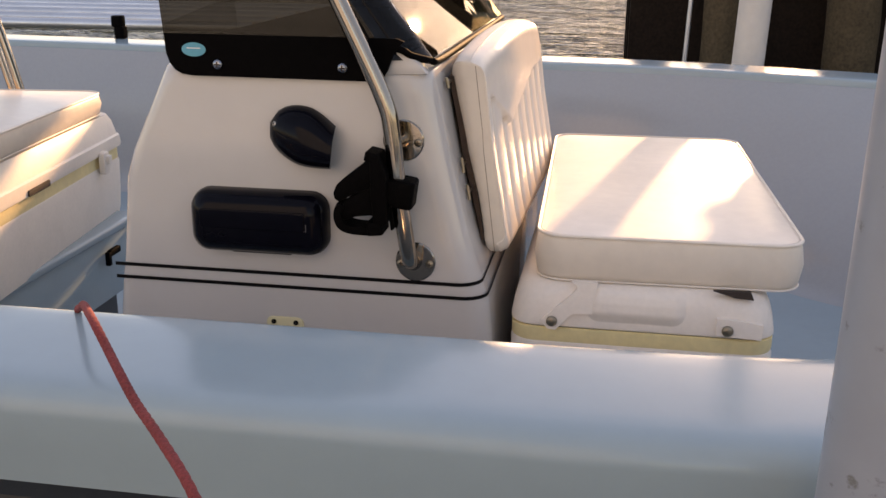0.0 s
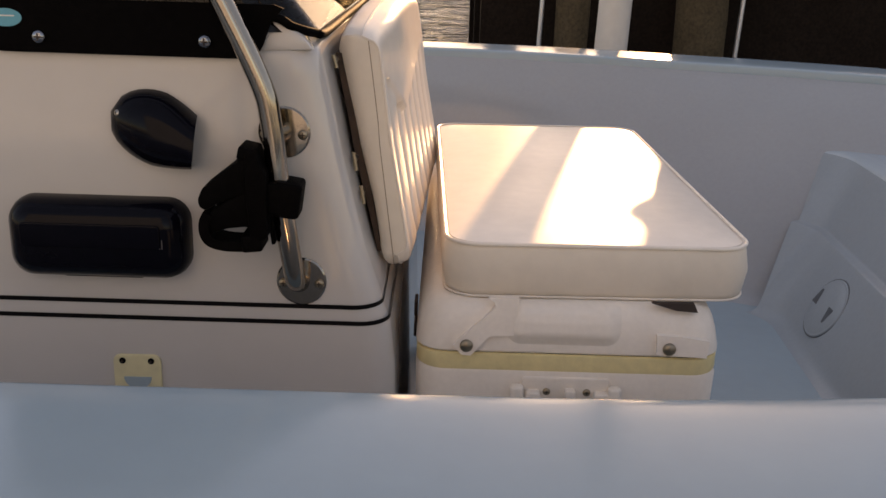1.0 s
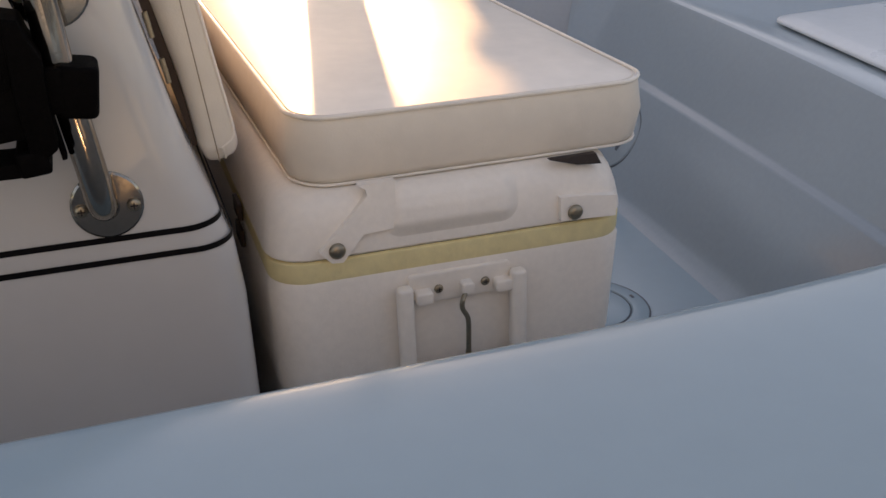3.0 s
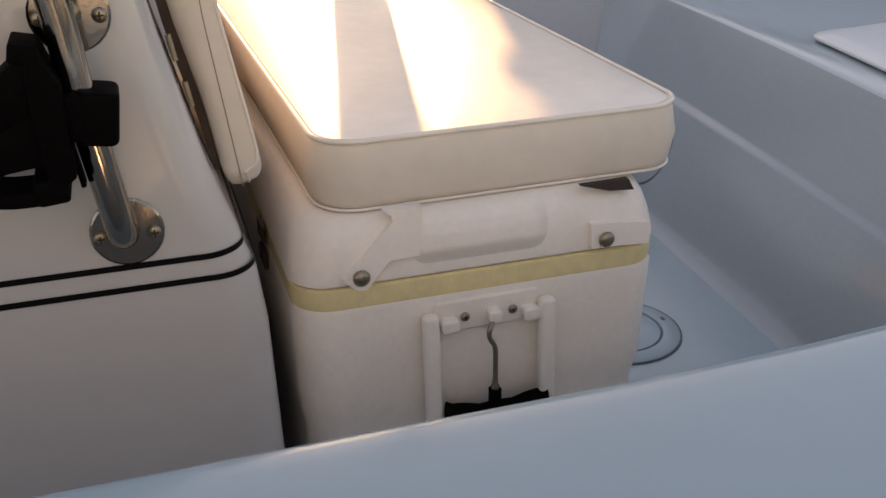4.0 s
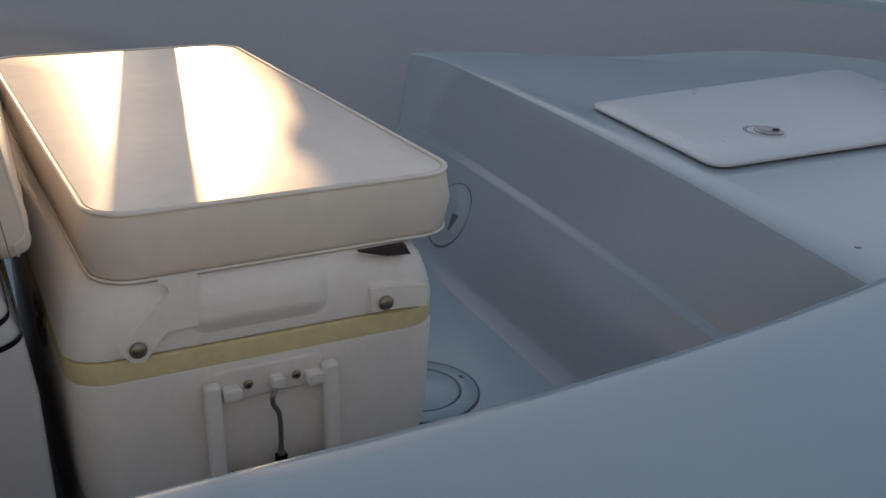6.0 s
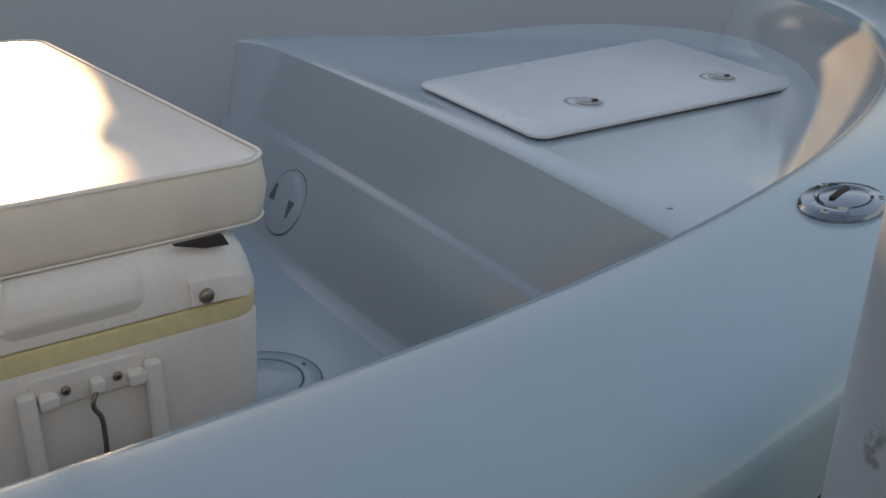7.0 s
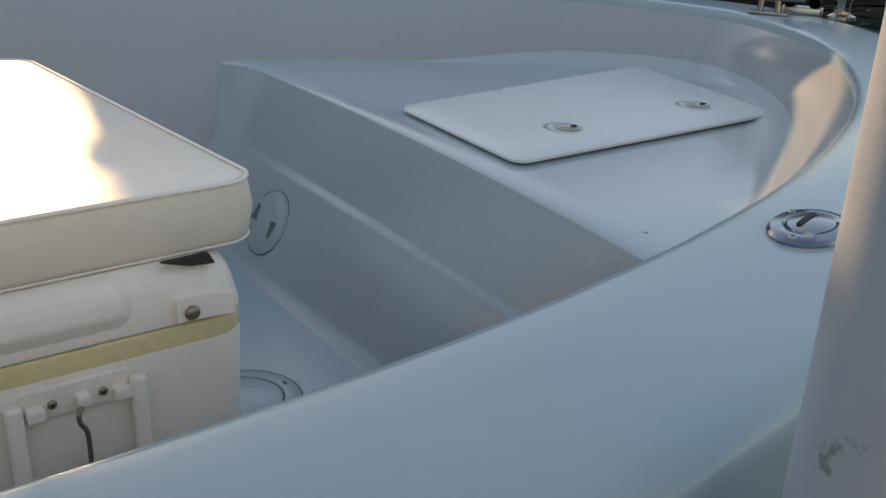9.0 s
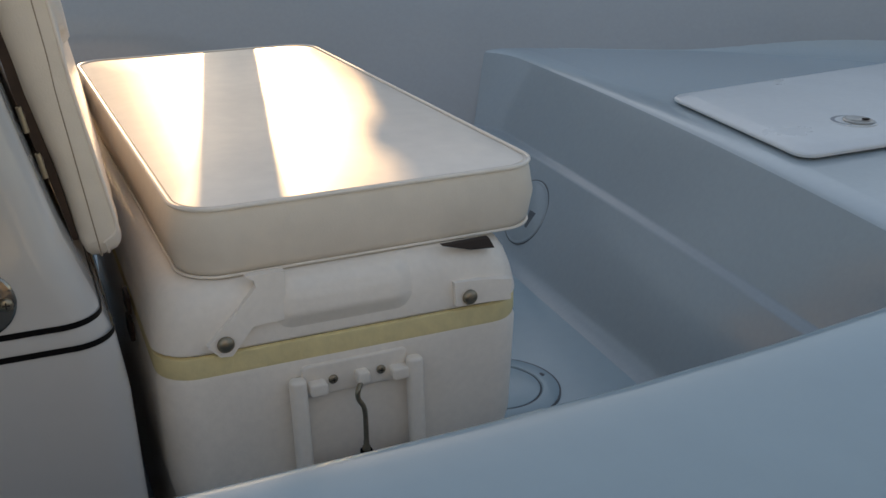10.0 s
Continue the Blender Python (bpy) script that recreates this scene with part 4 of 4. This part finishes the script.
rings = [[on_hatch(x, y, z) for x, y in rounded_rect(0.755, 0.445, 0.03, 6)] for z in (0.0, 0.006)]
part("gasket", rings_bm(rings), SHADOW_LINE, hatch, "dark gasket")
rings = []
for inset, z in ((0.002, 0.005), (0.0, 0.0065), (0.0, 0.0105), (0.0015, 0.0125), (0.005, 0.0135), (0.024, 0.0185), (0.028, 0.0195), (0.034, 0.020), (0.12, 0.0225), (0.2, 0.0235)):
    rings.append([on_hatch(x, y, z) for x, y in rounded_rect(0.78 - 2 * inset, 0.47 - 2 * inset, 0.034, 6)])
part("lid", rings_bm(rings), HATCH_WHITE, hatch)
for lx, ly in ((1.308, 0.424), (1.720, 0.433)):
    m = Matrix.Translation((lx, ly, DECK_Z + 0.0212)) @ Matrix.Rotation(radians(-12), 4, "Z")
    la = part("latch_cup", lathe([(0.043, 0), (0.043, 0.0016), (0.0405, 0.0026), (0.039, 0.0020), (0.037, 0.0009), (0.0001, 0.0006)], 36, m), HATCH_WHITE, hatch, "flush white latch cup with a metal pull")
    # grey crescent paints the shade of the cup's finger recess
    rim = [(0.0385 * math.cos(radians(a)), 0.0385 * math.sin(radians(a))) for a in range(70, 231, 10)]
    rim += [(0.0325 * math.cos(radians(a)) + 0.002, 0.034 * math.sin(radians(a))) for a in range(230, 69, -10)]
    part("finger_recess", rings_bm([[m @ Vector((x, y, z)) for x, y in rim] for z in (0.0006, 0.0018)]), LATCH_GREY, la)
    part("pull", lathe([(0.0265, 0.0), (0.0265, 0.0030), (0.0245, 0.0042), (0.020, 0.0040), (0.018, 0.0028), (0.0001, 0.0026)], 28, m @ Matrix.Translation((0.009, -0.004, 0.0008)) @ Matrix.Diagonal((1.0, 1.12, 1, 1))), STEEL_DULL, la, "satin metal pull")
    part("pull_tip", slab(0.014, 0.010, 0.0016, 0.0045, 0.0004, 3, m @ Matrix.Translation((0.024, -0.004, 0.0040))), DARK_HOLE, la)


def deck_plate(m, r, label, slots):
    """A screw-out inspection plate lying in m's xy plane."""
    d = thing("deck_plate", m.translation.copy(), label, "deck plate", "inspection plates")
    part("rim", lathe([(r, 0), (r, 0.002), (r * 0.97, 0.004), (r * 0.74, 0.0045), (r * 0.72, 0.0025)], 40, m, None, False), STEP_SHADED if slots else GELCOAT, d)
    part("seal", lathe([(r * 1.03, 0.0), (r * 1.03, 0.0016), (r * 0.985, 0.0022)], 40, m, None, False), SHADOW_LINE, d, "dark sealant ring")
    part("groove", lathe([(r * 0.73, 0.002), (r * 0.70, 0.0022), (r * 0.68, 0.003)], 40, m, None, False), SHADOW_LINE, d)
    lid = part("lid", lathe([(r * (0.93 if slots else 0.69), 0.0), (r * (0.93 if slots else 0.69), 0.0035), (r * (0.90 if slots else 0.66), 0.0045), (r * 0.3, 0.005), (0.0001, 0.005)], 40, m), STEP_SHADED if slots else GELCOAT, d)
    for sx in ((-1, 1) if slots else ()):
        pts = [(-0.013, 0.017), (0.013, 0.017), (0.004, -0.022), (-0.004, -0.022)]
        # slots are thin dark pieces, the recess shade is in their colour
        bm = rings_bm([[m @ Vector((sx * 0.042 + 0.014 + px_, -sx * 0.008 + py_ * sx, z)) for px_, py_ in pts] for z in (0.003, 0.0053)])
        part("finger_slot", bm, SHADOW_LINE, lid, "dark finger slot")
    if not slots:
        part("print_bar", slab(0.006, 0.011, 0.0006, 0.001, 0.0002, 2, m @ Matrix.Translation((r * 0.85, 0.006, 0.0044)), None, 1), PRINT_GREY, d, "small worn grey mark")
    return d


deck_plate(Matrix.Translation((0.592, 0.428, 0.001)), 0.105, "round inspection plate flush in the deck floor", False)
py, pz = 0.957, 0.102
tilt = math.atan2(riser_x(py, 0.3) - riser_x(py, 0.0), 0.3)
pm = Matrix.Translation((riser_x(py, pz) - 0.0085, py, pz)) @ Matrix.Rotation(radians(-90) + tilt, 4, "Y") @ Matrix.Rotation(radians(90), 4, "Z")
deck_plate(pm, 0.075, "round inspection plate in the foredeck's front", True)

plug = thing("drain_plug", (1.033, -0.046, DECK_Z), "tiny grey screw plug in the foredeck", "plug")
part("head", lathe([(0.0048, 0), (0.0048, 0.0012), (0.003, 0.002), (0.0001, 0.0021)], 14, Matrix.Translation((1.033, -0.046, DECK_Z))), STEEL_DULL, plug)
rod = thing("rod_holder", (0.775, -0.46, 0.557), "oval chrome flush rod holder in the gunwale cap", "rod holder")
rm = Matrix.Translation((0.775, -0.462, 0.5565)) @ Matrix.Rotation(radians(15), 4, "Z")
sq = Matrix.Diagonal((1.0, 0.62, 1, 1))
part("flange", lathe([(0.060, 0), (0.060, 0.003), (0.056, 0.0065), (0.040, 0.0085), (0.036, 0.0065), (0.034, 0.004)], 36, rm @ sq, None, False), CHROME_DIMMED, rod)
part("cap", lathe([(0.036, 0.003), (0.034, 0.007), (0.02, 0.009), (0.0001, 0.0095)], 30, rm @ Matrix.Translation((0.004, 0, 0)) @ sq), CHROME_DIMMED, rod)
part("slot", slab(0.045, 0.006, 0.002, 0.002, 0.0004, 3, rm @ Matrix.Translation((0.006, 0.006, 0.0085))), DARK_HOLE, rod)
for a in (180, 60, -60):
    p = rm @ Vector((0.050 * math.cos(radians(a)), 0.031 * math.sin(radians(a)), 0.006))
    screw("screw", p, (0, 0, 1), 0.004, rod)


def cleat(at, turn, name, label):
    c = thing(name, at, label, "cleat")
    m = Matrix.Translation(at) @ Matrix.Rotation(radians(turn), 4, "Z")
    part("base", slab(0.10, 0.035, 0.008, 0.012, 0.003, 4, m), STEEL, c)
    for sx in (-1, 1):
        part("leg", tube([m @ Vector((sx * 0.022, 0, 0.006)), m @ Vector((sx * 0.020, 0, 0.04))], 0.008, 12), STEEL, c)
    part("horn", tube(smooth_path([m @ Vector(p) for p in ((-0.085, 0, 0.047), (-0.045, 0, 0.044), (0, 0, 0.042), (0.045, 0, 0.044), (0.085, 0, 0.047))], 5), 0.009, 12), STEEL, c)
    return c


cleat((2.155, 0.575, 0.5565), -62, "bow_cleat", "polished steel horn cleat on the bow cap")
light = thing("bow_light", (2.275, 0.445, 0.5565), "small chrome bow navigation light", "navigation light")
part("base", lathe([(0.035, 0), (0.035, 0.008), (0.02, 0.014), (0.018, 0.04), (0.024, 0.05), (0.012, 0.062), (0.0001, 0.064)], 24, Matrix.Translation((2.275, 0.445, 0.5565))), STEEL, light)
chock = thing("bow_chock", (2.255, 0.545, 0.557), "black and steel bow roller fitting", "bow roller")
part("base", slab(0.10, 0.045, 0.02, 0.01, 0.004, 3, Matrix.Translation((2.255, 0.545, 0.5565)) @ Matrix.Rotation(radians(-62), 4, "Z")), STEEL_DULL, chock)
for dx in (-0.03, 0.03):
    part("roller", tube([(2.233 + dx * 0.5, 0.535 - dx * 0.9, 0.588), (2.277 + dx * 0.5, 0.555 - dx * 0.9, 0.588)], 0.014, 14), BLACK_MATT, chock)
far_clip = thing("rod_clip", (-1.872, 2.40, 0.557), "black plastic rod clip standing on the gunwale", "rod clip")
part("base", slab(0.040, 0.05, 0.05, 0.01, 0.004, 3, Matrix.Translation((-1.868, 2.40, 0.556))), BLACK_MATT, far_clip)
part("jaw", slab(0.048, 0.05, 0.045, 0.015, 0.006, 3, Matrix.Translation((-1.876, 2.40, 0.604))), BLACK_MATT, far_clip)

# red mooring rope over the near gunwale
rope_pts = smooth_path([(-0.50, -0.40, 0.30), (-0.482, -0.440, 0.46), (-0.470, -0.466, 0.535), (-0.458, -0.485, 0.5605), (-0.415, -0.550, 0.590), (-0.355, -0.645, 0.633), (-0.296, -0.734, 0.6585), (-0.262, -0.773, 0.649), (-0.230, -0.811, 0.642), (-0.205, -0.839, 0.636), (-0.166, -0.882, 0.633), (-0.119, -0.935, 0.625), (-0.065, -1.00, 0.595), (0.03, -1.16, 0.42), (0.12, -1.40, 0.18), (0.20, -1.80, -0.08), (0.22, -2.05, -0.108)], 14)
bm = bmesh.new()
for s in range(3):
    strand = []
    for i, p in enumerate(rope_pts):
        a = i * 0.9 + s * 2 * math.pi / 3
        t = (rope_pts[min(i + 1, len(rope_pts) - 1)] - rope_pts[max(i - 1, 0)]).normalized()
        u = t.cross(Vector((0, 0, 1))).normalized()
        w = t.cross(u)
        strand.append(p + 0.0008 * (u * math.cos(a) + w * math.sin(a)))
    tube(strand, 0.0032, 12, bm)
single("mooring_rope", bm, ROPE_RED, "faded red mooring rope laid over the gunwale", "rope", sharp=60)

# ---------- posts, dock and water ----------
WATER_Z = -0.28


def post(name, x, y, r, z0, z1, mat, label, category, lean=(0.0, 0.0), rough=0.0, group="", lumps=1.3, steps=56, bulges=(), neck=None):
    """A round post; knots: (height, bulge, spread); neck: (height, radius, lean) of a thinner upper length."""
    rings = []
    for i in range(steps + 1):
        z = z0 + (z1 - z0) * i / steps
        swell = sum(b * math.exp(-((z - h) / w) ** 2) for h, b, w in bulges)
        base, dx = r, lean[0] * (z - 0.6)
        if neck:
            f = min(1.0, max(0.0, (z - neck[0]) / 0.02))
            base = r + (neck[1] - r) * f
            dx += f * neck[2] * (z - neck[0])
        ring = []
        for k in range(28):
            a = 2 * math.pi * k / 28
            q = base * (1 + rough * noise.noise(Vector((math.cos(a) * 1.5 + x, math.sin(a) * 1.5 + y, z * lumps)))) + swell
            ring.append((x + dx + q * math.cos(a), y + lean[1] * (z - 0.6) + q * math.sin(a), z))
        rings.append(ring)
    return single(name, rings_bm(rings), mat, label, category, group)


post("guide_post", 0.3467, -0.7742, 0.0404, -1.5, 2.4, PVC, "scuffed white PVC guide post beside the hull", "post", lean=(0.0076, -0.013), group="PVC posts")
post("guide_post", 0.663, 2.70, 0.063, -1.5, 2.6, PVC_CLEAN, "white PVC sleeved post with a thinner top beyond the far gunwale", "post", lean=(0.03, 0.0), group="PVC posts", steps=160, neck=(0.965, 0.0490, 0.030))
# the piling at x=-1.32 is hidden, added to carry the shading braces
for px, py_, pr, ph in ((0.66, 4.0, 0.085, 1.1), (2.95, 4.1, 0.13, 1.69), (0.36, 5.2, 0.11, 2.0), (-1.32, 5.2, 0.10, 2.0), (3.4, 4.1, 0.14, 1.69)):
    post("piling", px, py_, pr, -2.0, ph, WOOD, "weathered brown wooden dock piling", "piling", rough=0.12, group="dock pilings", lumps=3.0)
# bulges added out of view to scallop the shadow edge on the cushion
post("piling", 1.318, 4.0, 0.130, -2.0, 1.69, WOOD, "weathered wooden dock piling with bulges added to shape its shadow", "piling", lean=(-0.02, 0.0), rough=0.05, group="dock pilings", lumps=4.0, steps=420,
     bulges=((1.512, 0.036, 0.013), (1.580, 0.034, 0.022), (1.335, 0.012, 0.02), (1.425, -0.006, 0.02), (0.9, 0.01, 0.03)))
for px, py_, lean_x in ((0.505, 4.0, 0.03), (0.625, 4.05, 0.05), (1.520, 3.98, 0.04)):
    post("mooring_pole", px, py_, 0.012, -1.6, 1.25, ALUMINIUM, "thin pale mooring pole beside the dock", "pole", lean=(lean_x, 0.0), group="mooring poles", steps=12)
dock = thing("dock", (3.0, 5.5, 0.5), "dark timber dock on pilings", "dock", kind="structure")
for i in range(14):
    bm = slab(12.4, 0.20, 0.045, 0.01, 0.006, 2, Matrix.Translation((6.40, 4.34 + 0.215 * i, 0.70)), None, 1)
    part("plank", bm, WOOD_DARK, dock)
for y in (4.29, 5.6, 7.1):
    bm = slab(12.4, 0.07, 0.85, 0.01, 0.006, 2, Matrix.Translation((6.40, y, -0.16)), None, 1)
    part("joist", bm, WOOD_DARK, dock)
# added boathouse: shades bow and near gunwale, darkens the bow's reflections
shade_shed = thing("boathouse", (4.2, 5.0, 0.7), "dark plank boathouse added on the dock to block the sun", "boathouse", kind="structure")
for i in range(62):
    x = 1.36 + 0.18 * i
    if i in (5, 6, 7):           # an opening added to let a sun patch reach the bow
        part("plank", slab(0.182, 0.03, 0.765, 0.006, 0.003, 2, Matrix.Translation((x, 4.22, 0.70)), None, 1), WOOD_DARK, shade_shed)
        part("plank", slab(0.182, 0.03, 0.09, 0.006, 0.003, 2, Matrix.Translation((x, 4.22, 1.60)), None, 1), WOOD_DARK, shade_shed)
    else:
        part("plank", slab(0.182, 0.03, 0.99, 0.006, 0.003, 2, Matrix.Translation((x, 4.22, 0.70)), None, 1), WOOD_DARK, shade_shed)
# roof and long beam lie out of view, added to block light
rings = [[(x, 4.02, 1.815), (x, 7.6, 3.35), (x, 7.6, 3.42), (x, 4.02, 1.885)] for x in (2.6, 12.6)]
part("roof", rings_bm(rings), WOOD_DARK, shade_shed, "dark sloping plank roof added out of view to darken reflections")
part("shade_beam", slab(11.8, 0.10, 0.245, 0.01, 0.006, 2, Matrix.Translation((6.70, 4.06, 1.690)), None, 1), WOOD_DARK, shade_shed)
beam = thing("lift_beam", (-3.0, 4.6, 0.3), "pale aluminium lift rails beyond the gunwale", "lift beam")
for y in (4.0, 4.4, 4.8, 5.2, 5.6):
    part("rail", tube([(-8.0, y, 0.46), (-4.0, y, 0.46), (-1.9, y + 0.03, 0.46)], 0.030, 14), ALUMINIUM, beam)
# unseen braces, added to throw slanting shade on the aft cooler
for za, zb, w in ((1.80, 1.86, 0.20), (1.36, 1.52, 0.22), (1.55, 1.63, 0.06)):
    part("brace", rings_bm([[(x, y, z) for y, z in ((5.14, zz - w / 2), (5.26, zz - w / 2), (5.26, zz + w / 2), (5.14, zz + w / 2))] for x, zz in ((-1.34, za), (0.36, zb))]), WOOD_DARK, beam, "dark timber brace added to shade the aft seat")
for x in (-2.0, -4.0, -6.0):
    part("cross_member", tube([(x, 3.9, 0.385), (x, 5.7, 0.385)], 0.045, 12), ALUMINIUM, beam)
    part("leg", tube([(x, 4.6, 0.36), (x, 4.6, -1.6)], 0.06, 12), ALUMINIUM, beam)

bm = bmesh.new()
bm.faces.new([bm.verts.new((x, y, WATER_Z)) for x, y in ((-2500, -2500), (2500, -2500), (2500, 2500), (-2500, 2500))])
single("water", bm, WATER, "dark rippled water round the boat", "water", kind="structure")

# wooded bank added out of view, tall only where the low sky is dimmed
rng = random.Random(4)
bm = bmesh.new()
for i in range(4200):
    ang = radians(rng.uniform(-65, 80))
    dist = rng.uniform(42, 60)
    x, y = dist * math.sin(ang), dist * math.cos(ang)
    top = (6.0 if ang > 0.02 else 0.9) + (1.6 if ang > 0.02 else 0.5) * noise.noise(Vector((ang * 6, 1.7, 0))) + 0.8 * noise.noise(Vector((ang * 22, 4.1, 0)))
    z = WATER_Z + rng.uniform(0.2, max(0.6, top))
    s = rng.uniform(0.5, 1.1)
    q = Euler((rng.uniform(0, 6), rng.uniform(0, 6), rng.uniform(0, 6))).to_matrix()
    vs = [bm.verts.new(Vector((x, y, z)) + q @ Vector(p) * s) for p in ((-1, -0.5, 0), (1, -0.6, 0.2), (0.7, 0.8, -0.2), (-0.6, 0.7, 0.3))]
    bm.faces.new(vs)
single("shore_trees", bm, FOLIAGE, "dark wooded shoreline added out of view to dim the low sky", "trees", kind="stuff")
bm = bmesh.new()
N = 60
rings = []
for i in range(N + 1):
    ang = radians(-70 + 155 * i / N)
    rings.append([(d * math.sin(ang), d * math.cos(ang), z) for d, z in ((40, WATER_Z - 0.3), (43, WATER_Z + 0.5), (75, WATER_Z + 1.5))])
single("far_bank", rings_bm(rings, bm, False, False), SOIL, "low earth bank across the water", "bank", kind="structure")

# unseen quay, and a plain rendered wall added along it for bounced fill light
STUCCO = material("pale grey-blue render", (0.47, 0.575, 0.70), 0.85, grain=20, vary=0.06, blotch=0.8, stain=0.08, bump=0.5, bump_scale=60)
CONCRETE = material("dark low-bounce concrete", (0.080, 0.092, 0.108), 0.85, grain=20, vary=0.06, blotch=0.8, stain=0.08, bump=0.5, bump_scale=60)
bm = slab(4.2, 0.3, 4.8, 0.01, 0.005, 2, Matrix.Translation((-1.6, -4.4, WATER_Z - 0.2)), None, 1)
single("bounce_wall", bm, STUCCO, "unseen pale grey-blue rendered wall that bounces sun onto the boat", "wall", kind="structure")
# added quay, kept dark so little light bounces up to the hull
bm = slab(40.0, 4.9, 0.5, 0.01, 0.01, 2, Matrix.Translation((0, -4.4, -0.62)), None, 1)
single("quay", bm, CONCRETE, "dark grey concrete quay added out of view beside the boat", "quay", kind="structure")
